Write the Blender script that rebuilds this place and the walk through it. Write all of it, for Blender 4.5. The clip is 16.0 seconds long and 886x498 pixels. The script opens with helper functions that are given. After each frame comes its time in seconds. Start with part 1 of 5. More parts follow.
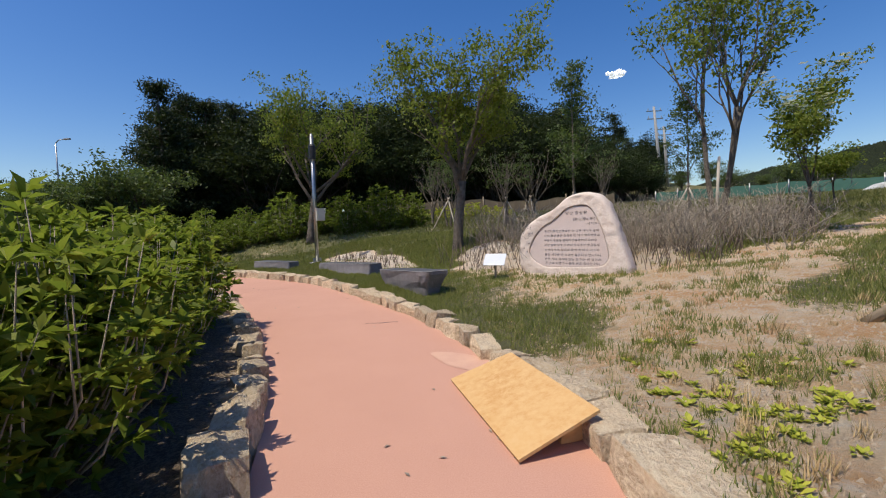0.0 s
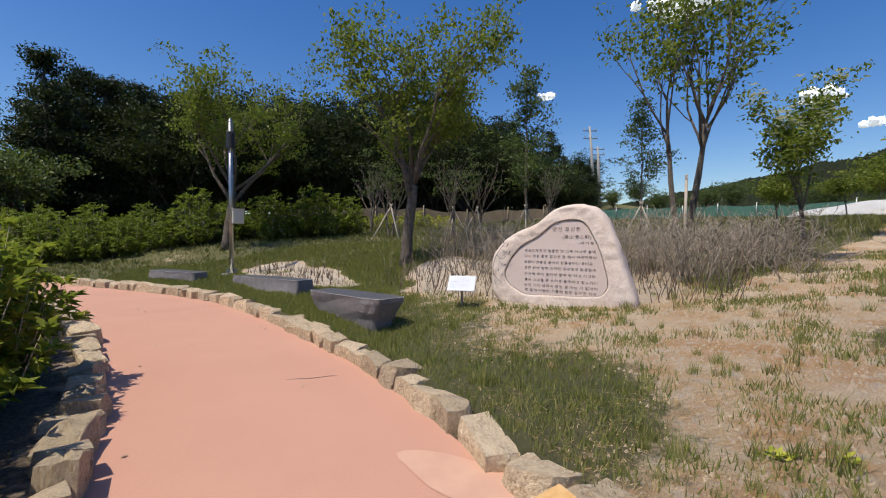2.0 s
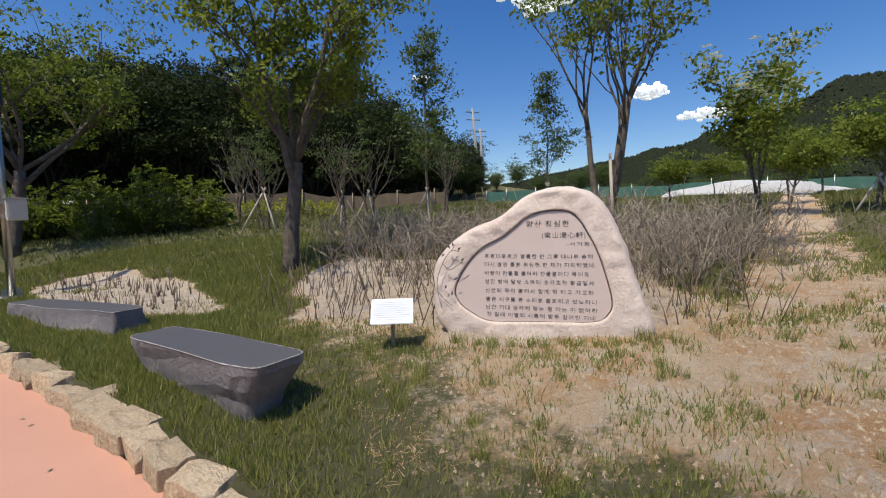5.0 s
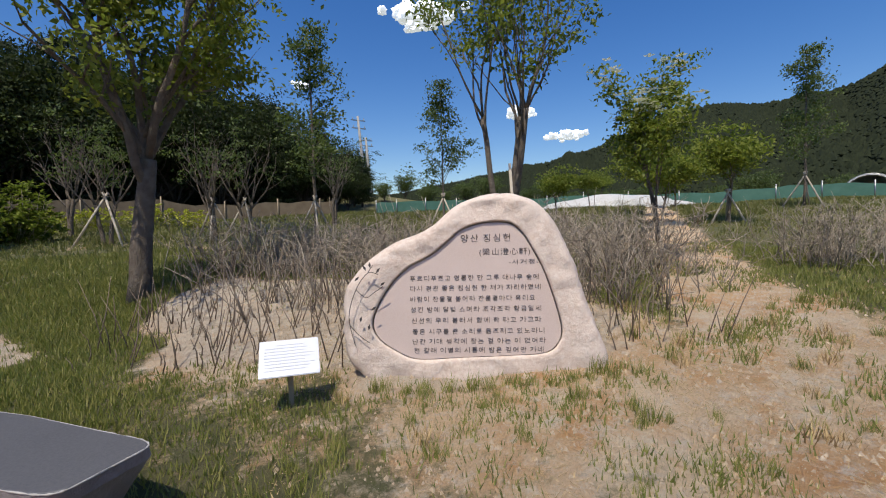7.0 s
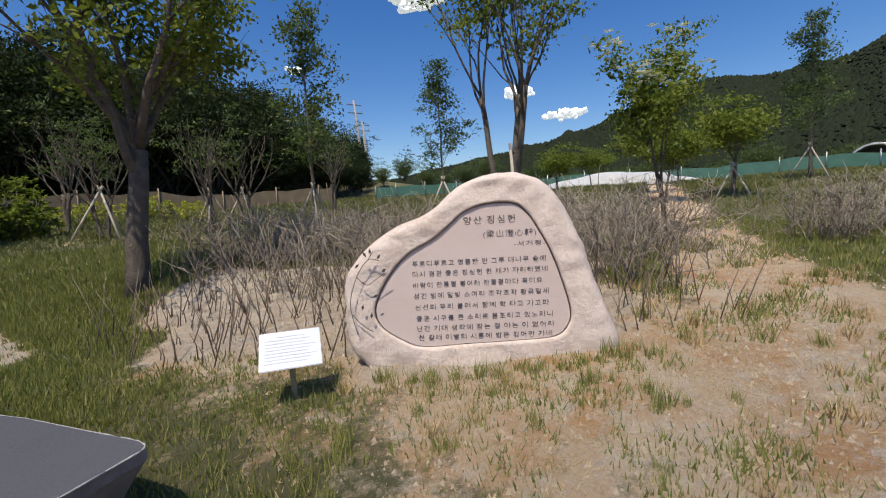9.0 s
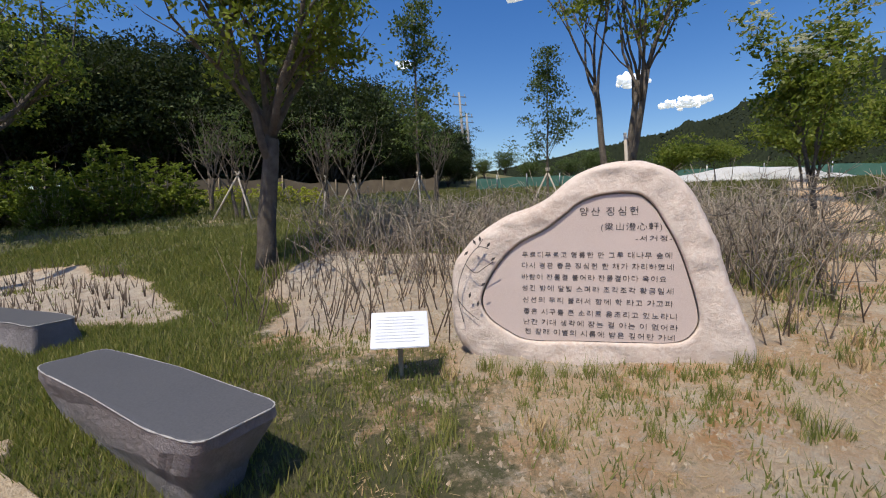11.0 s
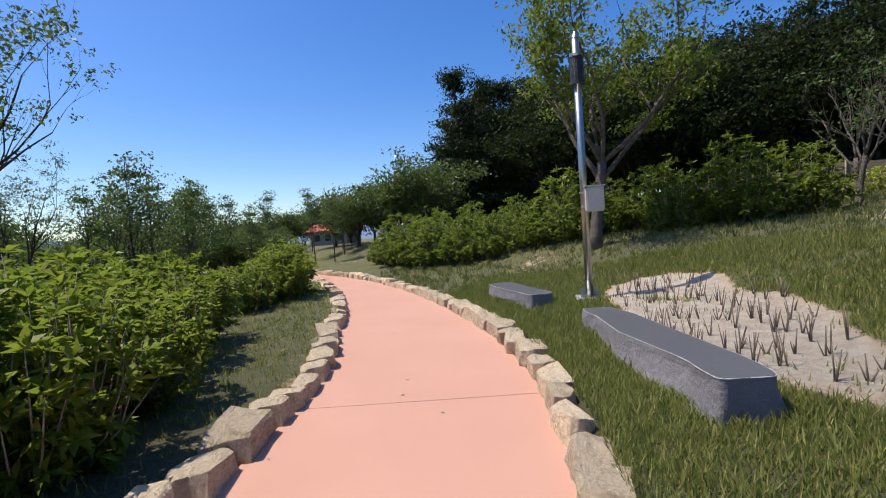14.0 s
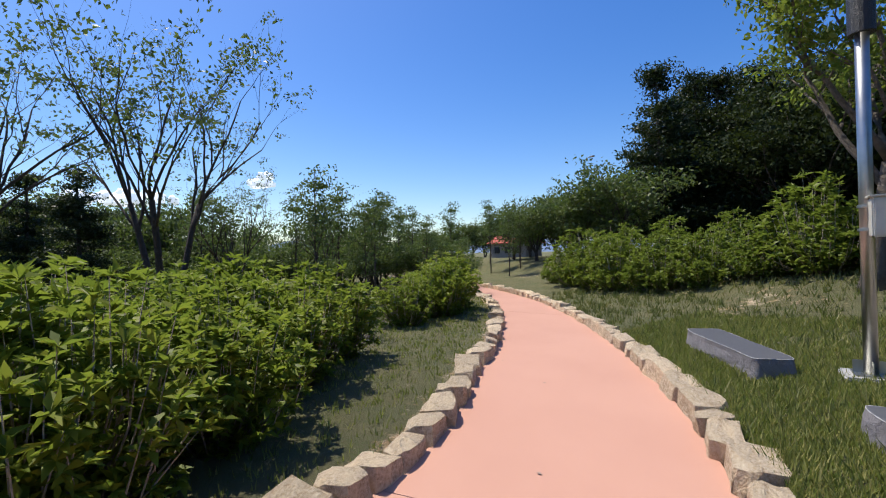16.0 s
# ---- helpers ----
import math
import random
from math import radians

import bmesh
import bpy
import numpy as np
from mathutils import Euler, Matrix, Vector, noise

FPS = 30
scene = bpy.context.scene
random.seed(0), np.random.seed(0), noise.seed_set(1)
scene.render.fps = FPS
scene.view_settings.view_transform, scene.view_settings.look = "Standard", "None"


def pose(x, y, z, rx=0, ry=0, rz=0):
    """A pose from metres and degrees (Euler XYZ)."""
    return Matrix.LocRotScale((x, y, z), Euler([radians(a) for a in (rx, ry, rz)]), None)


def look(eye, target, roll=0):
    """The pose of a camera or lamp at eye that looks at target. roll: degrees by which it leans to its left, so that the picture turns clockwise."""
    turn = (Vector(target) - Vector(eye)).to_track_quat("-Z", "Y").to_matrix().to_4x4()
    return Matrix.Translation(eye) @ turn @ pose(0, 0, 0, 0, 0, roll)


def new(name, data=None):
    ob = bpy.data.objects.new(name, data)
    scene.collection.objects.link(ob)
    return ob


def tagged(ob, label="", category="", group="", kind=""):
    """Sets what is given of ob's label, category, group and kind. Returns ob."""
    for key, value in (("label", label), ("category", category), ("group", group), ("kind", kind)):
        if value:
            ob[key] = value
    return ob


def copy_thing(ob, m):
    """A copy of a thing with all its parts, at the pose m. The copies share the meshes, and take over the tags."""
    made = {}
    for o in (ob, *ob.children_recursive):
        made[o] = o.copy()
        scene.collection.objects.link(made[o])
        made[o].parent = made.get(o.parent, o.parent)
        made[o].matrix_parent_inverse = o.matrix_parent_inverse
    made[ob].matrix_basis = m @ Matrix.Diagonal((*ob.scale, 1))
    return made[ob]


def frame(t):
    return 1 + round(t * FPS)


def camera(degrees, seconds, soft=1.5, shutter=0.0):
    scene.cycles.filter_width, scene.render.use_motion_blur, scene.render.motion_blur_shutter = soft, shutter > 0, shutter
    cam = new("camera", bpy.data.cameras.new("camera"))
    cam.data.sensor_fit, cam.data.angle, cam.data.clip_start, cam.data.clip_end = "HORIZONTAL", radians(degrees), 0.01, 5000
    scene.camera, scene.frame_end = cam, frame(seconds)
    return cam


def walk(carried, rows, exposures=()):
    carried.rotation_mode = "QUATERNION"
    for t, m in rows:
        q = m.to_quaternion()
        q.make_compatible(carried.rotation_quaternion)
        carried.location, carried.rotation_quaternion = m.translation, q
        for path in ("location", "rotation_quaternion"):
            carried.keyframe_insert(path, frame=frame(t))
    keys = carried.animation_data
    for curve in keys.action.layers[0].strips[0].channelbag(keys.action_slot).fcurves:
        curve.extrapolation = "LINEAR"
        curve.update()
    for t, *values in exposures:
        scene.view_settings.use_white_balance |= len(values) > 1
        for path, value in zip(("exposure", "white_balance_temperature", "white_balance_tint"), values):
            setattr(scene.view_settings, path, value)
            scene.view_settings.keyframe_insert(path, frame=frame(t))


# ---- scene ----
cam = camera(90.0, 16.0, soft=1.1)
PATH = [
    (0, (0.88, -0.839, 1.258), (0.696, 1.15, 1.166), -2.1),
    (0.5, (0.686, -0.383, 1.272), (0.572, 1.612, 1.192), -1.5),
    (1, (0.56, -0.011, 1.301), (0.553, 1.987, 1.232), -1.3),
    (1.5, (0.507, 0.444, 1.364), (0.582, 2.442, 1.302), -0.8),
    (2, (0.423, 0.873, 1.338), (0.544, 2.869, 1.28), 0.2),
    (2.5, (0.334, 1.255, 1.397), (0.576, 3.239, 1.326), 0.3),
    (3, (0.326, 1.716, 1.432), (0.635, 3.689, 1.336), -0.1),
    (3.2, (0.321, 1.858, 1.457), (0.641, 3.83, 1.359), -0.3),
    (5.3, (0.208, 3.362, 1.525), (0.936, 5.219, 1.382), -2.1),
    (5.5, (0.189, 3.492, 1.539), (0.98, 5.325, 1.411), -2.8),
    (6, (0.17, 3.71, 1.564), (1.097, 5.478, 1.435), -3.3),
    (6.5, (0.263, 3.928, 1.525), (1.285, 5.644, 1.422), -2.5),
    (7, (0.315, 4.039, 1.535), (1.418, 5.704, 1.43), -1.5),
    (7.5, (0.324, 4.124, 1.527), (1.459, 5.768, 1.426), -2.2),
    (8, (0.358, 4.199, 1.513), (1.52, 5.822, 1.393), -2.1),
    (8.2, (0.374, 4.147, 1.542), (1.528, 5.773, 1.39), -2.3),
    (10.3, (0.375, 4.16, 1.495), (1.325, 5.915, 1.325), -2.7),
    (10.5, (0.355, 4.176, 1.5), (1.262, 5.952, 1.324), -2.4),
    (11, (0.31, 4.24, 1.5), (1.018, 6.1, 1.305), -1.4),
    (11.5, (0.145, 4.45, 1.5), (0.629, 6.38, 1.285), -1.3),
    (11.7, (0.066, 4.57, 1.495), (0.45, 6.524, 1.31), -1.2),
    (12, (-0.115, 4.83, 1.475), (-0.01, 6.823, 1.325), -3.0),
    (12.2, (-0.246, 5.014, 1.47), (-0.665, 6.964, 1.321), -4.4),
    (12.5, (-0.399, 5.225, 1.433), (-1.278, 7.017, 1.301), -4.8),
    (13, (-0.595, 5.69, 1.457), (-1.846, 7.246, 1.341), -3.8),
    (13.5, (-0.755, 5.96, 1.44), (-2.215, 7.325, 1.364), -3.6),
    (14, (-1.065, 6.324, 1.474), (-2.489, 7.726, 1.402), -4.0),
    (14.5, (-1.286, 6.698, 1.473), (-2.786, 8.02, 1.417), -3.4),
    (15, (-1.51, 7.022, 1.503), (-3.154, 8.161, 1.479), -1.2),
    (15.5, (-1.708, 7.28, 1.553), (-3.467, 8.232, 1.555), -0.4),
    (16, (-1.883, 7.417, 1.567), (-3.75, 8.133, 1.587), -1.1),
]
walk(cam, [(t, look(eye, target, roll)) for t, eye, target, roll in PATH], [(0.0, -0.21, 6450, 10), (5.3, -0.18, 6450, 10), (11.3, -0.2, 6450, 10), (12.6, 0.12, 6200, 11), (16.0, 0.1, 6150, 10)])

# ---- light ----
world = bpy.data.worlds.new("sky")
scene.world = world
world.use_nodes = True
wn = world.node_tree.nodes
SUN_TO = Vector((-0.36, -0.24, 0.90)).normalized()
sky = wn.new("ShaderNodeTexSky")
sky.sky_type = "NISHITA"
sky.sun_disc = False
sky.sun_elevation = math.asin(SUN_TO.z)
sky.sun_rotation = math.atan2(SUN_TO.x, SUN_TO.y)
sky.air_density, sky.dust_density, sky.ozone_density = 1.0, 0.8, 1.8
deep = wn.new("ShaderNodeHueSaturation")
deep.inputs["Saturation"].default_value, deep.inputs["Hue"].default_value = 1.38, 0.511
world.node_tree.links.new(sky.outputs[0], deep.inputs["Color"])
world.node_tree.links.new(deep.outputs[0], wn["Background"].inputs[0])
wn["Background"].inputs[1].default_value = 0.152
sun = new("sun", bpy.data.lights.new("sun", "SUN"))
sun.data.energy, sun.data.angle, sun.data.color = 5.0, radians(0.53), (1.0, 0.905, 0.75)
sun.matrix_world = look((0, 0, 30), Vector((0, 0, 30)) - SUN_TO)


# ---- materials ----
def nodes_of(name):
    m = bpy.data.materials.new(name)
    m.use_nodes = True
    nt = m.node_tree
    return m, nt, nt.nodes["Principled BSDF"]


def mix(nt, fac, a, b, mode="MIX"):
    n = nt.nodes.new("ShaderNodeMix")
    n.data_type, n.blend_type = "RGBA", mode
    for sock, v in ((n.inputs[0], fac), (n.inputs[6], a), (n.inputs[7], b)):
        if isinstance(v, bpy.types.NodeSocket):
            nt.links.new(v, sock)
        elif isinstance(v, (int, float)):
            sock.default_value = v
        else:
            sock.default_value = (*v, 1)
    return n.outputs[2]


def noise_of(nt, scale, detail=5, rough=0.6, lo=0.35, hi=0.65, coords="Object"):
    c = nt.nodes.new("ShaderNodeTexCoord")
    n = nt.nodes.new("ShaderNodeTexNoise")
    n.inputs["Scale"].default_value, n.inputs["Detail"].default_value, n.inputs["Roughness"].default_value = scale, detail, rough
    nt.links.new(c.outputs[coords], n.inputs["Vector"])
    r = nt.nodes.new("ShaderNodeMapRange")
    r.inputs[1].default_value, r.inputs[2].default_value = lo, hi
    nt.links.new(n.outputs[0], r.inputs[0])
    return r.outputs[0]


def bump(nt, p, height, strength, distance):
    b = nt.nodes.new("ShaderNodeBump")
    b.inputs["Strength"].default_value, b.inputs["Distance"].default_value = strength, distance
    nt.links.new(height, b.inputs["Height"])
    nt.links.new(b.outputs[0], p.inputs["Normal"])


def surface(name, a, b, c=None, scale=3.0, fine=40.0, rough=0.8, metal=0.0, relief=0.4, depth=0.01, vary=0.0):
    """Two tones mixed by a broad noise, a third by a fine one; fine relief."""
    m, nt, p = nodes_of(name)
    col = mix(nt, noise_of(nt, scale), a, b)
    f = noise_of(nt, fine, 6, 0.7)
    col = mix(nt, f, col, c) if c else mix(nt, mix(nt, f, (0, 0, 0), (0.35, 0.35, 0.35)), col, b)
    if vary:
        oi = nt.nodes.new("ShaderNodeObjectInfo")
        r = nt.nodes.new("ShaderNodeMapRange")
        r.inputs[3].default_value, r.inputs[4].default_value = 1 - vary, 1 + vary
        nt.links.new(oi.outputs["Random"], r.inputs[0])
        hsv = nt.nodes.new("ShaderNodeHueSaturation")
        nt.links.new(r.outputs[0], hsv.inputs["Value"])
        nt.links.new(col, hsv.inputs["Color"])
        col = hsv.outputs[0]
    nt.links.new(col, p.inputs["Base Color"])
    p.inputs["Roughness"].default_value, p.inputs["Metallic"].default_value = rough, metal
    bump(nt, p, f, relief, depth)
    return m


def leafy(name, a, b, through_light=0.35, rough=0.5):
    """Leaves: each one its own tone between two greens; light shines through."""
    m, nt, p = nodes_of(name)
    g = nt.nodes.new("ShaderNodeNewGeometry")
    col = mix(nt, g.outputs["Random Per Island"], a, b)
    oi = nt.nodes.new("ShaderNodeObjectInfo")
    col = mix(nt, mix(nt, oi.outputs["Random"], (0, 0, 0), (0.3, 0.3, 0.3)), col, b)
    nt.links.new(col, p.inputs["Base Color"])
    p.inputs["Roughness"].default_value, p.inputs["Specular IOR Level"].default_value = rough, 0.25
    t = nt.nodes.new("ShaderNodeBsdfTranslucent")
    nt.links.new(mix(nt, 0.5, col, (0.26, 0.37, 0.05)), t.inputs[0])
    s = nt.nodes.new("ShaderNodeMixShader")
    s.inputs[0].default_value = through_light
    nt.links.new(p.outputs[0], s.inputs[1])
    nt.links.new(t.outputs[0], s.inputs[2])
    nt.links.new(s.outputs[0], nt.nodes["Material Output"].inputs[0])
    return m


def ground_material():
    """Sandy soil and short turf, shared out by the sheet's cover attribute and noise."""
    m, nt, p = nodes_of("soil_and_turf")
    at = nt.nodes.new("ShaderNodeAttribute")
    at.attribute_name = "cover"
    sand = mix(nt, noise_of(nt, 0.9), (0.76, 0.51, 0.28), (0.87, 0.71, 0.50))
    sand = mix(nt, noise_of(nt, 1.7, 7, 0.75, 0.46, 0.62), sand, (0.70, 0.39, 0.17))
    sand = mix(nt, noise_of(nt, 7.0, 8, 0.8, 0.50, 0.66), sand, (0.84, 0.75, 0.62))
    sand = mix(nt, noise_of(nt, 14.0, 8, 0.8, 0.60, 0.74), sand, (0.42, 0.27, 0.15))
    bed = nt.nodes.new("ShaderNodeAttribute")
    bed.attribute_name = "bed"
    pale = mix(nt, noise_of(nt, 9.0), (0.80, 0.71, 0.58), (0.64, 0.51, 0.38))
    pale = mix(nt, noise_of(nt, 24.0, 6, 0.8, 0.55, 0.68), pale, (0.40, 0.29, 0.20))
    sand = mix(nt, bed.outputs["Fac"], sand, pale)
    turf = mix(nt, noise_of(nt, 2.2), (0.085, 0.115, 0.026), (0.20, 0.18, 0.07))
    turf = mix(nt, noise_of(nt, 30.0, 4, 0.7), turf, (0.13, 0.125, 0.05))
    litter = nt.nodes.new("ShaderNodeAttribute")
    litter.attribute_name = "litter"
    # leaf litter browns, kept dark to carry the shade under the shrubs too
    brown = mix(nt, noise_of(nt, 38.0, 6, 0.8, 0.45, 0.6), (0.085, 0.062, 0.045), (0.27, 0.21, 0.16))
    turf = mix(nt, litter.outputs["Fac"], turf, brown)
    n = noise_of(nt, 4.5, 8, 0.8, 0.22, 0.78)
    s = nt.nodes.new("ShaderNodeMath")
    s.operation = "ADD"
    nt.links.new(at.outputs["Fac"], s.inputs[0])
    nt.links.new(n, s.inputs[1])
    r = nt.nodes.new("ShaderNodeMapRange")
    r.inputs[1].default_value, r.inputs[2].default_value = 0.84, 1.16
    nt.links.new(s.outputs[0], r.inputs[0])
    col = mix(nt, r.outputs[0], sand, turf)
    f = noise_of(nt, 55.0, 6, 0.75)
    col = mix(nt, mix(nt, f, (0, 0, 0), (0.24, 0.24, 0.24)), col, (0.16, 0.12, 0.08))
    nt.links.new(col, p.inputs["Base Color"])
    p.inputs["Roughness"].default_value = 0.95
    bump(nt, p, noise_of(nt, 26.0, 8, 0.8, 0.2, 0.8), 0.95, 0.05)
    return m


M_GROUND = ground_material()
M_PATH = surface("pink_concrete", (0.515, 0.268, 0.187), (0.455, 0.226, 0.156), (0.555, 0.315, 0.23), 0.7, 120.0, 0.85, relief=0.15, depth=0.004)
M_PATCH = surface("pale_mortar", (0.62, 0.38, 0.27), (0.56, 0.33, 0.24), None, 4, 90, 0.9, relief=0.3, depth=0.004)
M_KERB = surface("rough_limestone", (0.70, 0.53, 0.33), (0.36, 0.23, 0.13), (0.80, 0.67, 0.48), 2.4, 13.0, 0.95, relief=0.75, depth=0.04, vary=0.2)
M_STELE = surface("dressed_granite", (0.70, 0.58, 0.50), (0.58, 0.44, 0.36), (0.73, 0.63, 0.55), 2.4, 34.0, 0.85, relief=0.4, depth=0.009)
M_PANEL = surface("honed_granite", (0.62, 0.50, 0.45), (0.56, 0.44, 0.39), (0.65, 0.54, 0.49), 2.5, 150.0, 0.6, relief=0.08, depth=0.003)
M_INK = surface("dark_letter_paint", (0.05, 0.04, 0.04), (0.08, 0.065, 0.06), None, 20, 90, 0.7)
M_BENCH = surface("dark_honed_stone", (0.062, 0.063, 0.070), (0.082, 0.083, 0.090), (0.108, 0.108, 0.114), 1.4, 70.0, 0.5, relief=0.1, depth=0.003)
M_BENCH_SIDE = surface("split_dark_stone", (0.14, 0.13, 0.135), (0.29, 0.265, 0.275), (0.20, 0.185, 0.19), 3.0, 22.0, 0.75, relief=0.6, depth=0.015)
M_CHIP = surface("chipped_edge", (0.50, 0.49, 0.47), (0.35, 0.34, 0.33), None, 18, 80, 0.8)
M_STEEL = surface("brushed_steel", (0.44, 0.44, 0.43), (0.36, 0.36, 0.35), None, 6, 120, 0.38, 1.0, 0.05, 0.001)
M_BLACK = surface("black_plastic", (0.012, 0.012, 0.014), (0.02, 0.02, 0.022), None, 6, 90, 0.45)
M_BOX = surface("cream_enamel", (0.55, 0.54, 0.47), (0.48, 0.47, 0.41), None, 5, 80, 0.5, relief=0.05)
M_PLATE = surface("white_sign_sheet", (0.74, 0.76, 0.80), (0.66, 0.69, 0.75), None, 3, 50, 0.22, relief=0.03)
M_GREYTEXT = surface("grey_print", (0.66, 0.69, 0.75), (0.68, 0.71, 0.77), None, 10, 60, 0.4)
M_TIMBER = surface("weathered_timber", (0.42, 0.34, 0.23), (0.30, 0.23, 0.15), None, 6, 60, 0.85, vary=0.2)
M_STAKE = surface("pale_pole_wood", (0.56, 0.50, 0.42), (0.40, 0.34, 0.27), None, 7, 60, 0.85, vary=0.2)
M_PLY = surface("yellow_plywood", (0.60, 0.36, 0.14), (0.50, 0.26, 0.08), (0.62, 0.40, 0.18), 2.2, 18.0, 0.75, relief=0.08, depth=0.004)
M_BARK = surface("grey_brown_bark", (0.11, 0.085, 0.065), (0.20, 0.165, 0.13), None, 8, 45, 0.9, relief=0.9, depth=0.02)
M_BARK_DARK = surface("dark_bark", (0.055, 0.042, 0.034), (0.09, 0.07, 0.055), None, 8, 45, 0.9, relief=0.9, depth=0.02)
M_STEM = surface("dark_dry_stem", (0.12, 0.085, 0.06), (0.22, 0.17, 0.125), None, 9, 50, 0.9, vary=0.25)
M_TWIG = surface("dry_twig", (0.25, 0.20, 0.15), (0.40, 0.34, 0.265), None, 9, 50, 0.9, vary=0.3)
M_LEAF = leafy("green_leaves", (0.085, 0.13, 0.016), (0.23, 0.25, 0.04), 0.42)
M_LEAF_SHRUB = leafy("shrub_leaves", (0.08, 0.13, 0.011), (0.27, 0.30, 0.032), 0.45)
M_LEAF_HEDGE = leafy("hedge_leaves", (0.065, 0.105, 0.012), (0.21, 0.25, 0.034), 0.35)
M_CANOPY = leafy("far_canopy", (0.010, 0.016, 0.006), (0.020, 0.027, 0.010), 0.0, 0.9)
# leaves and needles of the wood: its deep shade is painted into these greens
M_LEAF_SHADED = leafy("shaded_forest_leaves", (0.009, 0.018, 0.006), (0.030, 0.044, 0.012), 0.08, 0.85)
M_NEEDLE = leafy("shaded_pine_needles", (0.010, 0.020, 0.009), (0.026, 0.042, 0.016), 0.08)
M_LEAF_FAR = leafy("far_tree_leaves", (0.05, 0.085, 0.025), (0.11, 0.14, 0.05), 0.3)
M_FLOWER = leafy("white_petals", (0.75, 0.75, 0.65), (0.85, 0.85, 0.78), 0.2)
M_GRASS = leafy("grass_blades", (0.10, 0.155, 0.022), (0.36, 0.33, 0.12), 0.35)
M_LUSH = leafy("lush_grass_blades", (0.10, 0.145, 0.022), (0.37, 0.33, 0.115), 0.4)
M_MEADOW = leafy("meadow_blades", (0.07, 0.10, 0.020), (0.25, 0.225, 0.085), 0.25)
M_STRAW = leafy("dead_straw", (0.32, 0.20, 0.09), (0.62, 0.46, 0.25), 0.1, 0.9)
M_YELLOW = leafy("yellow_green_leaves", (0.28, 0.33, 0.03), (0.50, 0.48, 0.07), 0.3)
M_SAND = surface("pale_sand", (0.72, 0.53, 0.34), (0.52, 0.34, 0.19), (0.80, 0.68, 0.52), 2.5, 40.0, 0.95, relief=0.8, depth=0.03)
M_NET = surface("green_mesh_net", (0.055, 0.15, 0.11), (0.08, 0.19, 0.145), None, 2, 40, 0.8)
M_NETB = surface("rusty_net", (0.15, 0.11, 0.07), (0.21, 0.16, 0.10), None, 2, 40, 0.9)
M_SHEET = surface("white_plastic_sheet", (0.74, 0.74, 0.72), (0.6, 0.6, 0.58), None, 1.2, 12, 0.6, relief=0.6, depth=0.1)
M_ROOF = surface("red_roof", (0.50, 0.09, 0.05), (0.42, 0.07, 0.04), None, 2, 20, 0.7)
M_WALL = surface("pale_render", (0.34, 0.32, 0.30), (0.28, 0.26, 0.25), None, 2, 20, 0.9)
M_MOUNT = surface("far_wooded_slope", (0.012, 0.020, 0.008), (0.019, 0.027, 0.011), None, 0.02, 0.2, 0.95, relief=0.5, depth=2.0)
# aerial haze is painted in: the blue is distance, not the slope's own colour
M_HAZE = surface("haze_tinted_ridge", (0.16, 0.22, 0.32), (0.14, 0.20, 0.30), None, 0.004, 0.02, 1.0, relief=0.0)
M_CONC = surface("grey_concrete", (0.42, 0.41, 0.39), (0.34, 0.33, 0.31), None, 4, 50, 0.85)


# ---- mesh helpers ----
def link(name, verts, faces, material, parent=None, label="", smooth=False):
    me = bpy.data.meshes.new(name)
    me.from_pydata([tuple(v) for v in verts], [], faces)
    me.materials.append(material)
    if smooth:
        me.polygons.foreach_set("use_smooth", [True] * len(me.polygons))
    ob = new(name, me)
    ob.parent = parent
    return tagged(ob, label)


def part(name, bm, material, parent=None, label="", smooth=False):
    me = bpy.data.meshes.new(name)
    bm.to_mesh(me)
    bm.free()
    me.materials.append(material)
    if smooth:
        me.polygons.foreach_set("use_smooth", [True] * len(me.polygons))
    ob = new(name, me)
    ob.parent = parent
    return tagged(ob, label)


def quads(name, v, material, parent=None, label="", tri=False):
    """One mesh out of loose small faces: v has shape (n, 4, 3), or (n, 3, 3) for blades."""
    n, k = v.shape[:2]
    me = bpy.data.meshes.new(name)
    me.vertices.add(n * k)
    me.vertices.foreach_set("co", v.reshape(-1).astype(np.float32))
    me.loops.add(n * k)
    me.loops.foreach_set("vertex_index", np.arange(n * k, dtype=np.int32))
    me.polygons.add(n)
    me.polygons.foreach_set("loop_start", np.arange(0, n * k, k, dtype=np.int32))
    me.update(calc_edges=True)
    me.materials.append(material)
    ob = new(name, me)
    ob.parent = parent
    return tagged(ob, label)


def thing(name, at, label, category, group="", rz=0.0):
    ob = new(name)
    ob.matrix_world = pose(*at, 0, 0, rz)
    return tagged(ob, label, category, group)


def box_bm(size, bevel=0.01, at=(0, 0, 0), segments=2):
    bm = bmesh.new()
    bmesh.ops.create_cube(bm, size=1)
    bmesh.ops.scale(bm, vec=size, verts=bm.verts)
    if bevel:
        bmesh.ops.bevel(bm, geom=bm.edges[:], offset=bevel, segments=segments, affect="EDGES")
    bmesh.ops.translate(bm, vec=at, verts=bm.verts)
    return bm


